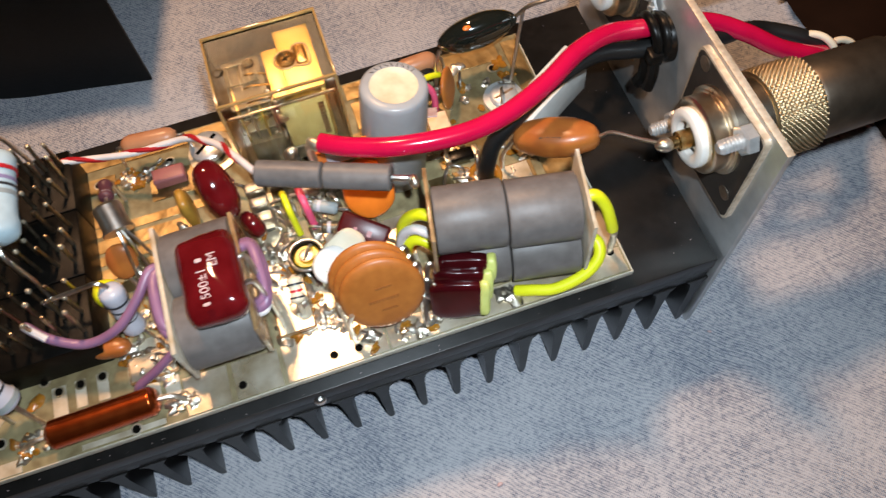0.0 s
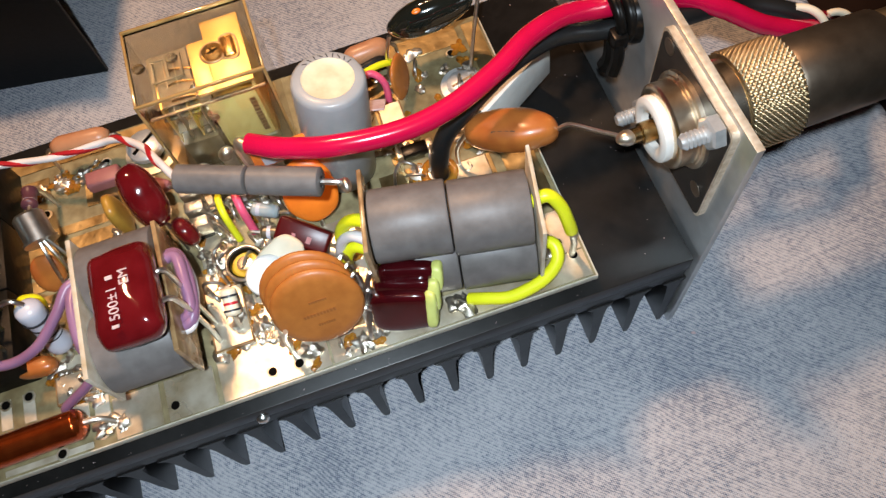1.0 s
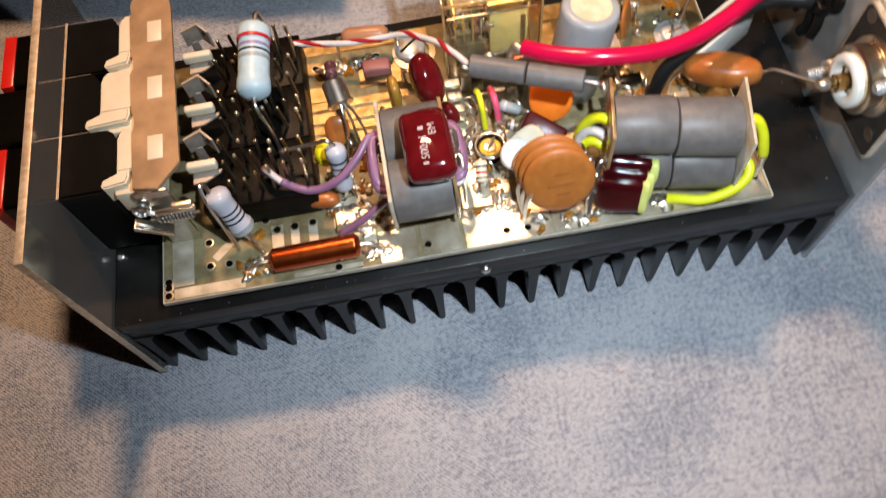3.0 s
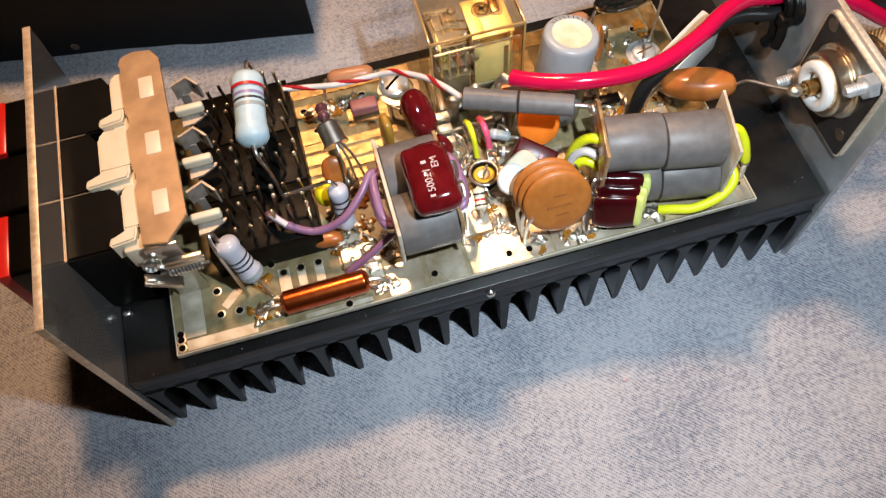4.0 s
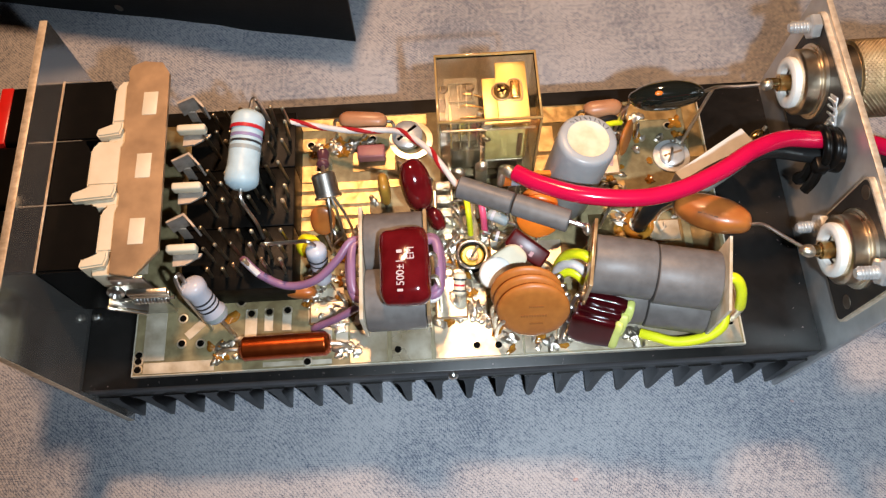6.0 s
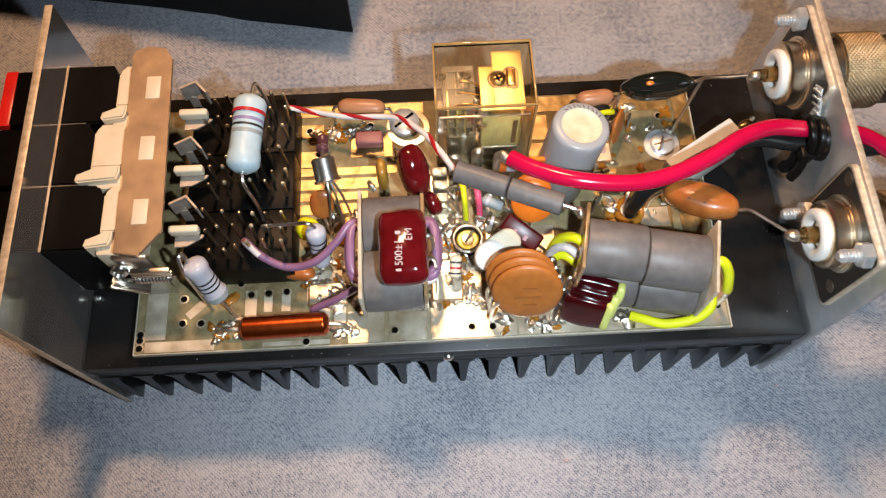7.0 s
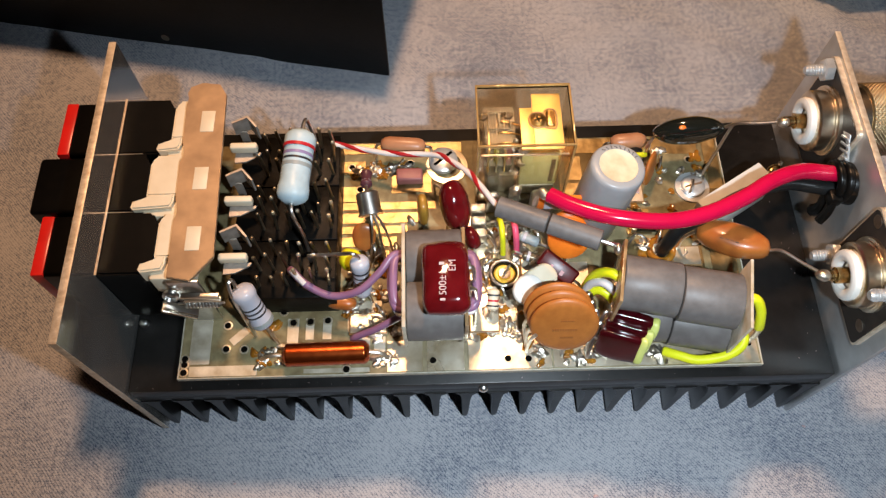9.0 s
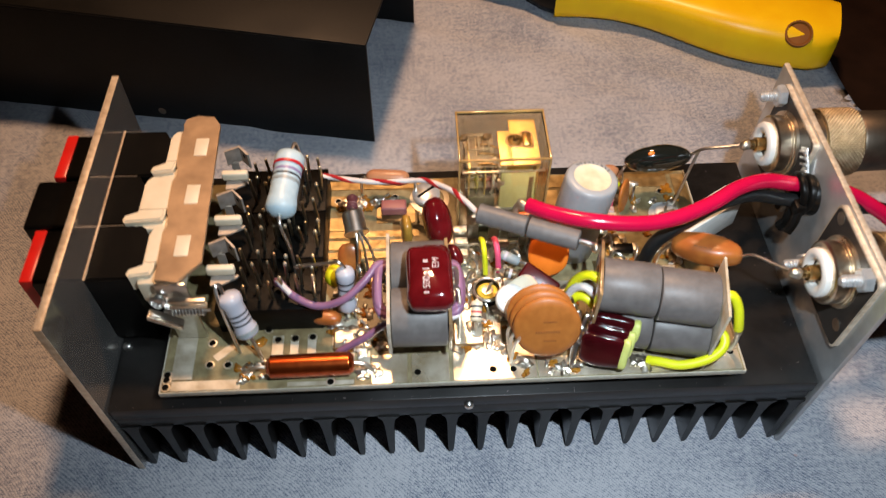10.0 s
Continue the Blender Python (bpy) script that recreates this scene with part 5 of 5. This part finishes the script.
for k, (x, y) in enumerate(((8.1, 4.6), (8.7, 4.6), (9.3, 4.6), (9.55, 4.3))):
    part("terminal", box(B(), (x, y, 0.0), (x + 0.3, y + 0.12, 0.9 + 0.3 * (k % 2)), 0.03), STEEL, relay, "tinned terminal tab")
    part("terminal_solder", pillow(B(), spin((x + 0.15, y, 0.9 + 0.3 * (k % 2))), (0.18, 0.14, 0.2), 1, 1, 0.4), SOLDER, relay)
for z in (1.6, 2.05, 2.42):
    part("contact_plate", box(B(), (8.02, 5.15, z), (8.82, 6.4, z + 0.05), 0.015), SMOKE_PLATE, relay, "smoky contact plate")
random.seed(33)
for k in range(26):
    r = random.uniform(0.04, 0.1)
    part("bright_contact", pillow(B(), spin((random.uniform(8.5, 9.2), random.uniform(4.95, 6.1), random.uniform(1.2, 2.62)), 37 * k), (r, r * 0.7, r * random.uniform(0.6, 1.6)), 0.8, 0.8, 0.5, 14, 8, 9.0), (DULL_STEEL, CLEAR, STEEL, CLEAR)[k % 4], relay)
for k in range(3):
    part("contact_wire", tube(B(), [(8.05, 5.2 + 0.35 * k, 2.3), (8.5, 5.25 + 0.33 * k, 2.5), (9.0, 5.2 + 0.3 * k, 2.45)], 0.025, 6), BRASS, relay)
for k in range(2):
    part("works_frame", box(B(), (8.1, 5.62 + 0.52 * k, 2.56), (8.72, 5.68 + 0.52 * k, 2.6), 0.01, 1), SMOKE_PLATE, relay)
for k in range(3):
    part("works_bar", box(B(), (8.1 + 0.28 * k, 5.68, 2.56), (8.16 + 0.28 * k, 6.14, 2.6), 0.01, 1), SMOKE_PLATE, relay)
for x, y in ((7.98, 5.8), (8.62, 5.82)):
    part("cover_boss", pillow(B(), spin((x, y, 2.9)), (0.12, 0.1, 0.09), 1, 1), CLEAR, relay, "moulded clear boss")
for y, z, r in ((4.98, 2.62, 0.16), (4.94, 2.1, 0.15)):
    part("contact_dome", pillow(B(), spin((8.98, y, z)), (r * 0.85, r * 0.6, r), 1, 1, 0.15), CLEAR, relay, "clear moulded dome")
    part("contact_stud", lathe(B(), (8.98, y + 0.05, z - 0.1), (0, 0, 1), [(0, 0.1), (0.12, 0.1), (0.15, 0.05), (0.15, 0)], 14), STEEL, relay)
for a in (20, 110):
    part("screw_cross", box(B(), (-0.1, -0.022, 0), (0.1, 0.022, 0.01), m=spin((9.38, 5.72, 2.852), a)), HOLE, relay)
for k in range(3):
    part("slot", box(B(), (8.12 + 0.2 * k, 5.5, 2.5), (8.15 + 0.2 * k, 6.2, 2.52), 0.005), DULL_STEEL, relay)
part("coil_end", box(B(), (8.95, 4.93, 0.5), (9.95, 5.3, 0.95), 0.06), STEEL, relay)
# the lamp's glint along the cover's front edge, built as a thin steel strip
part("edge_glint", box(B(), (7.9, 4.88, 2.5), (10.15, 4.94, 2.56), 0.02), STEEL, relay)

# ---- trimmers and small parts ----
trim_pot = thing("trimmer_capacitor", (8.5, 2.58, 0.0), "round black trimmer capacitor with a brass slotted screw", "trimmer")
part("rim", lathe(B(), (8.5, 2.58, 0.0), (0, 0, 1), [(0, 0.4), (0.32, 0.4), (0.34, 0.36), (0.32, 0.3), (0.05, 0.29)], 32), BLACK, trim_pot)
part("rotor", lathe(B(), (8.5, 2.58, 0.05), (0, 0, 1), [(0, 0.3), (0.16, 0.3), (0.2, 0.26), (0.2, 0.17), (0.26, 0.15), (0.26, 0)], 28), ROTOR_YELLOW, trim_pot)
part("rotor_cap", lathe(B(), (8.5, 2.58, 0.27), (0, 0, 1), [(0, 0.17), (0.05, 0.16), (0.06, 0.1), (0.06, 0)], 20), NICKEL, trim_pot)
part("slotted_screw", box(B(), (-0.13, -0.03, 0), (0.13, 0.03, 0.03), 0.01, 1, spin((8.5, 2.58, 0.325), 60)), DULL_STEEL, trim_pot)
part("clip_ring", ring(B(), (8.5, 2.58, 0.33), (0, 0, 1), 0.37, 0.04), STEEL, trim_pot)

mica = thing("trimmer_capacitor", (9.0, 1.85, 0.0), "small white ceramic trimmer with a green dot", "trimmer")
part("body", pillow(B(), pose(9.0, 1.8, 1.0, 34, 0, 32), (0.42, 0.38, 0.12), 0.5, 1.0), PTFE, mica, crease=80)
part("arm", pillow(B(), pose(9.3, 2.06, 0.98, 30, 0, 35), (0.52, 0.36, 0.13), 0.5, 0.9, 0.1), CREAM, mica, "cream ceramic arm", crease=80)
part("dot", pillow(B(), pose(8.84, 1.66, 1.06, 34, 0, 32), (0.06, 0.06, 0.05), 1, 1), mat("green_dot", (0.05, 0.28, 0.18)), mica, "green dot")
part("leg", rod(B(), (9.0, 1.85, 0), (9.0, 1.85, 0.95), 0.1, 10), STEEL, mica)

yellow_bead = thing("ceramic_bead", (4.45, 2.85, 0.0), "lumpy yellow bead capacitor beside the upright resistor", "capacitor")
part("body", pillow(B(), spin((4.45, 2.85, 0.85)), (0.3, 0.27, 0.3), 0.9, 0.9, 0.25), YELLOW_WIRE, yellow_bead, crease=80)
part("lead", tube(B(), [(4.45, 2.85, 0.7), (4.45, 2.85, 0.0)], 0.05, 7), STEEL, yellow_bead)

chip = thing("chip_stack", (7.85, 3.75, 0.0), "bright tinned chip part standing at the relay's foot", "chip")
for k in range(3):
    part("tinned_block", box(B(), (7.65, 3.55 + 0.32 * k, 0.2 + 0.12 * k), (8.05, 3.8 + 0.32 * k, 0.62 + 0.12 * k), 0.04, 2), SOLDER, chip)
part("chip_body", box(B(), (7.7, 3.6, 0.0), (8.0, 4.4, 0.4), 0.02), BLACK, chip)

chip2 = thing("surface_resistor", (12.6, 3.95, 0.0), "black surface resistor with white ends and numerals too small to read", "resistor")
part("body", box(B(), (12.25, 3.85, 0.02), (12.8, 4.1, 0.2), 0.01), BLACK, chip2)
part("end_cap", box(B(), (12.12, 3.84, 0.015), (12.25, 4.11, 0.21), 0.015), SOLDER, chip2)
part("end_cap", box(B(), (12.8, 3.84, 0.015), (12.93, 4.11, 0.21), 0.015), SOLDER, chip2)

for p, q, m in (((8.95, 3.6, 0.55), (9.45, 3.35, 0.5), BAND_GREY), ((9.0, 3.05, 0.45), (9.6, 2.85, 0.4), SMOKE), ((8.75, 3.95, 0.6), (9.2, 3.95, 0.6), DULL_STEEL), ((6.9, 5.2, 0.35), (7.35, 4.9, 0.35), PINK_CHIP)):
    t = thing("small_diode", p, "small glassy diode soldered between pads", "diode", "small diodes")
    d = Vector(q) - Vector(p)
    part("body", lathe(B(), p, d, [(0, 0), (0, 0.1), (0.05, 0.14), (d.length - 0.05, 0.14), (d.length, 0.1), (d.length, 0)], 18), m, t)
    part("band", lathe(B(), Vector(p) + d * 0.2, d, [(0, 0.142), (0.08, 0.142)], 18), PALE_GREY, t)
    for e, s in ((p, -1), (q, 1)):
        e2 = Vector(e) + d.normalized() * 0.25 * s
        part("lead", tube(B(), [e, e2, (e2.x, e2.y, 0.0)], 0.04, 7), STEEL, t)

white_tag = thing("paper_flag", (12.0, 5.0, 0.3), "small white paper flag on a wire", "label")
part("flag", box(B(), (-0.25, -0.02, -0.3), (0.25, 0.02, 0.3), 0.01, 1, pose(11.98, 4.72, 1.05, 55, 0, -15)), INK, white_tag)

slab = thing("ceramic_resistor", (14.5, 4.3, 0.4), "pale grey rectangular ceramic power resistor under the red wire", "resistor")
ms = pose(14.8, 4.45, 0.9, 0, -3, 31)
part("body", box(B(), (-1.08, -0.33, -0.82), (1.08, 0.33, 0.3), 0.03, 2, ms), CERAMIC, slab)
part("lead", tube(B(), [ms @ Vector((1.05, 0, 0)), ms @ Vector((1.5, 0, 0)), ms @ Vector((1.75, 0.05, 0.05))], 0.06, 8), SOLDER, slab)
part("lead_joint", pillow(B(), ms @ spin((1.4, 0, 0)), (0.25, 0.12, 0.12), 1, 1, 0.3), BRASS, slab)
part("lead", tube(B(), [ms @ Vector((-1.05, 0, 0)), ms @ Vector((-1.3, 0, -0.1)), ms @ Vector((-1.4, 0, -1.0))], 0.06, 8), SOLDER, slab)


# ---- loose wires ----
def wire(name, pts, r, m, label):
    t = thing(name, pts[0], label, "wire")
    part("insulation", tube(B(), pts, r, 14, 10), m, t)
    return t


power = wire("power_wire", [(9.55, 3.7, 2.5), (10.1, 3.3, 2.62), (11.0, 2.9, 2.75), (12.2, 2.75, 2.75), (13.2, 2.9, 2.75), (14.2, 3.3, 2.8), (15.0, 3.75, 2.85), (15.8, 4.05, 2.75), (16.6, 4.1, 2.55), (17.4, 4.1, 2.4), (18.4, 4.1, 2.05), (19.2, 3.8, 1.7), (20, 3.45, 1.25), (21, 3.3, 0.8), (22, 3.9, 0.0), (23, 4.6, -1.2), (25, 5.2, -3.0), (28, 5.5, -4.2), (36, 7, -4.4)], 0.205, RED_WIRE, "thick red insulated power wire passing through the end panel")
part("stripped_end", pillow(B(), spin((9.45, 3.75, 2.45), -40), (0.2, 0.14, 0.16), 1, 1, 0.3), SOLDER, power)
part("stripped_end", tube(B(), [(9.5, 3.72, 2.48), (9.3, 3.9, 2.2), (9.3, 4.1, 1.2)], 0.1, 8), SOLDER, power)
ground_wire = wire("power_wire", [(12.85, 3.25, 0.05), (12.9, 3.2, 0.7), (13.1, 3.3, 1.3), (13.7, 3.4, 1.9), (14.6, 3.75, 2.2), (15.6, 4.05, 2.2), (16.5, 4.0, 2.05), (17.4, 3.85, 2.0), (18.4, 3.85, 1.8), (19.2, 4.05, 1.5), (20, 4.2, 1.1), (21, 3.75, 0.85), (22, 3.3, 0.2), (23, 3.9, -1.0), (25, 4.6, -2.8), (28, 5.1, -4.2), (36, 6.3, -4.4)], 0.19, BLACK_WIRE, "black insulated power wire passing through the end panel")
part("solder_cup", ring(B(), (12.85, 3.25, 0.08), (0, 0, 1), 0.32, 0.1), FLUX, ground_wire, "amber ring of flux at the joint")

spine = smooth_line([(20.9, 3.5, 0.86), (21.5, 3.55, 0.5), (22.1, 3.65, 0.05), (22.7, 4.0, -0.6), (23.2, 4.3, -1.2)], 14)
twine, turn_at = [], 0.6
for a, b in zip(spine, spine[1:]):
    e1, e2, e3 = basis(b - a)
    twine.append(a + 0.3 * (math.cos(turn_at) * e1 + math.sin(turn_at) * e2))
    turn_at += (b - a).length * 3.4
wire("binding_wire", twine, 0.085, CREAM, "cream binding wire wound round the power wires")

clamp = thing("cable_clamp", (16.9, 4.05, 2.2), "black cable tie and grommet gripping the power wires", "cable tie")
part("band", ring(B(), (16.85, 4.05, 2.32), (1, 0, 0.1), 0.42, 0.11), BLACK, clamp)
part("band", ring(B(), (17.05, 4.02, 2.25), (1, 0, -0.05), 0.42, 0.12), BLACK, clamp)
part("lock", box(B(), (16.65, 3.45, 1.95), (16.95, 3.8, 2.3), 0.05, 2, pose(0, 0, 0)), BLACK, clamp)
part("grommet", lathe(B(), (17.22, 3.98, 2.2), (-1, 0, 0), [(0, 0), (0, 0.55), (0.12, 0.52), (0.22, 0.45), (0.22, 0)], 26), BLACK, clamp)
part("tie_tail", tube(B(), [(16.8, 3.6, 2.1), (16.72, 3.4, 1.8), (16.6, 3.3, 1.5)], 0.13, 8), BLACK, clamp)
part("tie_tail", tube(B(), [(16.85, 3.9, 1.9), (16.75, 3.7, 1.5), (16.7, 3.8, 1.15)], 0.17, 8), BLACK, clamp)
lug = thing("solder_lug", (17.0, 4.75, 2.4), "ribbed bright steel lug between the sockets", "lug")
lean = pose(17.16, 4.62, 2.5, -38, -6, 0)
part("strip", box(B(), (-0.03, -0.2, -0.62), (0.03, 0.2, 0.62), 0.02, 2, lean), ZINC, lug)
for k in range(7):
    part("rib", box(B(), (-0.075, -0.2, -0.56 + 0.17 * k), (-0.03, 0.2, -0.49 + 0.17 * k), 0.012, 1, lean), ZINC, lug)

# red and white twisted lead
path = smooth_line([(3.9, 6.38, 0.95), (4.6, 6.2, 1.0), (5.5, 5.9, 1.15), (6.3, 5.78, 1.3), (6.9, 5.48, 1.6), (7.45, 4.8, 2.05), (7.85, 4.0, 2.5), (8.15, 3.38, 2.7), (8.25, 3.28, 2.72)], 14)
lead = thing("twisted_lead", (3.9, 6.55, 0.95), "white lead with a red spiral stripe running to the ferrite beads", "wire")
part("insulation", tube(B(), path, 0.075, 12, curved=False), WHITE_WIRE, lead)
spiral, turn_at = [], 0.0
for k in range(len(path) - 1):
    d = path[k + 1] - path[k]
    a, b, c = basis(d)
    spiral.append(path[k] + 0.045 * (math.cos(turn_at) * a + math.sin(turn_at) * b))
    turn_at += d.length * 4.2
part("stripe", tube(B(), spiral, 0.058, 8, curved=False), TWIST_RED, lead, "red spiral stripe")

wire("hookup_wire", [(8.4, 3.92, 0.85), (8.43, 3.7, 1.0), (8.46, 3.4, 0.85), (8.5, 3.2, 0.2)], 0.075, YELLOW_WIRE, "short yellow hookup wire between pads")
wire("hookup_wire", [(8.76, 3.92, 0.85), (8.78, 3.7, 1.0), (8.82, 3.4, 0.85), (8.86, 3.2, 0.3)], 0.085, PINK_WIRE, "short pink hookup wire between pads")
wire("hookup_wire", [(11.7, 5.75, 0.75), (12.0, 5.83, 0.75), (12.4, 5.95, 0.7), (12.7, 6.05, 0.55)], 0.075, YELLOW_WIRE, "short yellow hookup wire at the back of the board")
wire("hookup_wire", [(11.9, 5.75, 0.7), (12.2, 5.75, 0.75), (12.4, 5.6, 0.5), (12.4, 5.5, 0.0)], 0.08, PINK_WIRE, "short pink hookup wire at the back of the board")
wire("hookup_wire", [(11.7, 5.98, 0.62), (12.1, 6.08, 0.62), (12.5, 6.2, 0.55), (12.7, 6.3, 0.1)], 0.1, BLACK_WIRE, "short black hookup wire beside the yellow one")
orange_lug = thing("film_capacitor", (4.2, 1.75, 0.1), "flat orange-brown dipped capacitor lying under the mauve wire", "capacitor")
part("body", pillow(B(), spin((4.15, 1.85, 0.35), -8), (0.42, 0.2, 0.2), 0.8, 0.8), TOFFEE, orange_lug, crease=80)

# ---- things lying round the amplifier ----
cov = thing("chassis_cover", (-2.0, 18.0, -4.1), "black painted folded metal cover standing on the cloth", "cover")
mc = Matrix.Translation((5.1, 12.46, 0)) @ spin((0, 0, 0), -12.5)
part("front_wall", box(B(), (-19.5, 0, -4.1), (0, 0.12, 0.78), 0.02, 2, mc), COVER_PAINT, cov)
part("rear_wall", box(B(), (-19.5, 7.9, -4.1), (0, 8.02, 0.78), 0.02, 2, mc), COVER_PAINT, cov)
part("top_sheet", box(B(), (-19.5, 0.0, 0.781), (0, 8.02, 0.9), 0.03, 2, mc), COVER_PAINT, cov)
part("screw_hole", lathe(B(), mc @ Vector((-8.6, -0.002, -3.5)), (-0.216, -0.976, 0), [(0, 0.16), (0.01, 0.12), (0.004, 0)], 16), DULL_STEEL, cov)

AMBER_HOLE = mat("dark_amber_hole", (0.22, 0.08, 0.006), (0.15, 0.05, 0.004), rough=0.5, scale=200)
tool = thing("utility_tool", (20, 18.5, -4.1), "yellow plastic tool handle with a hanging hole and black grip", "tool")
mt = Matrix.Translation((19.1, 18.8, -2.8)) @ spin((0, 0, 0), -20)
bm, rows = B(), []
for k in range(31):
    t = k / 30
    x = -6.0 + 11.6 * t
    half = 1.25 + 0.55 * t - 0.35 * math.sin(math.pi * t) + (0 if t < 0.93 else -12 * (t - 0.93) ** 1.6 * 2.2)
    thick = 1.0 - 0.1 * math.sin(2 * math.pi * t)
    mid = 0.35 * math.sin(2.2 * math.pi * t)
    rows.append([bm.verts.new(mt @ Vector((x, mid + half * math.copysign(abs(math.cos(a)) ** 0.6, math.cos(a)), thick * math.copysign(abs(math.sin(a)) ** 0.6, math.sin(a))))) for a in [2 * math.pi * j / 24 for j in range(24)]])
for a, b in zip(rows, rows[1:]):
    for k in range(24):
        j = (k + 1) % 24
        bm.faces.new((a[k], a[j], b[j], b[k]))
bm.faces.new(rows[0])
bm.faces.new(rows[-1])
part("handle", bm, YELLOW_TOOL, tool, crease=60)
part("hanging_hole", lathe(B(), mt @ Vector((4.0, -1.42, 0.88)), mt.to_3x3() @ Vector((0, -0.5, 0.7)), [(-0.1, 0.56), (0.03, 0.54), (0.03, 0.48), (-0.04, 0.42), (-0.04, 0)], 26), AMBER_HOLE, tool, "brown hanging hole")
part("collar", lathe(B(), mt @ Vector((-6.0, 0, 0)), mt.to_3x3() @ Vector((-1, 0.08, 0)), [(-0.1, 0), (-0.1, 1.15), (0.5, 1.1), (1.6, 0.75), (6.5, 0.7), (6.5, 0)], 24), BLACK, tool, "black collar")
part("grip_inlay", pillow(B(), mt @ spin((-1.0, 1.0, 0.75), 4), (3.2, 0.55, 0.2), 0.6, 0.6), BLACK, tool, "black grip inlay")

for x, y, r in ((11.1, -2.6, 0.07), (0.65, -1.97, 0.06), (17.55, -0.75, 0.06), (3.0, -5.5, 0.03), (14, -6.5, 0.03)):
    lint = thing("lint_speck", (x, y, -4.05), "tiny white speck of lint on the cloth", "speck", "lint specks")
    part("fluff", pillow(B(), spin((x, y, -4.02), x * 50), (r, r * 0.6, r * 0.5), 1, 1, 0.6, 10, 6), INK, lint)

random.seed(5)
dust = B()
for k in range(70):
    x, y = (random.uniform(15.2, 17.0), random.uniform(0.2, 7.5)) if k % 2 else (random.uniform(-1.3, 15.0), random.uniform(-0.14, -0.02))
    r = random.uniform(0.005, 0.018)
    pillow(dust, spin((x, y, -0.565), 60 * k), (r, r * 0.5, r * 0.4), 1, 1, 0.4, 6, 4)
tagged(part("dust", dust, INK), "fine pale dust and filings on the black metal", "dust", kind="stuff")
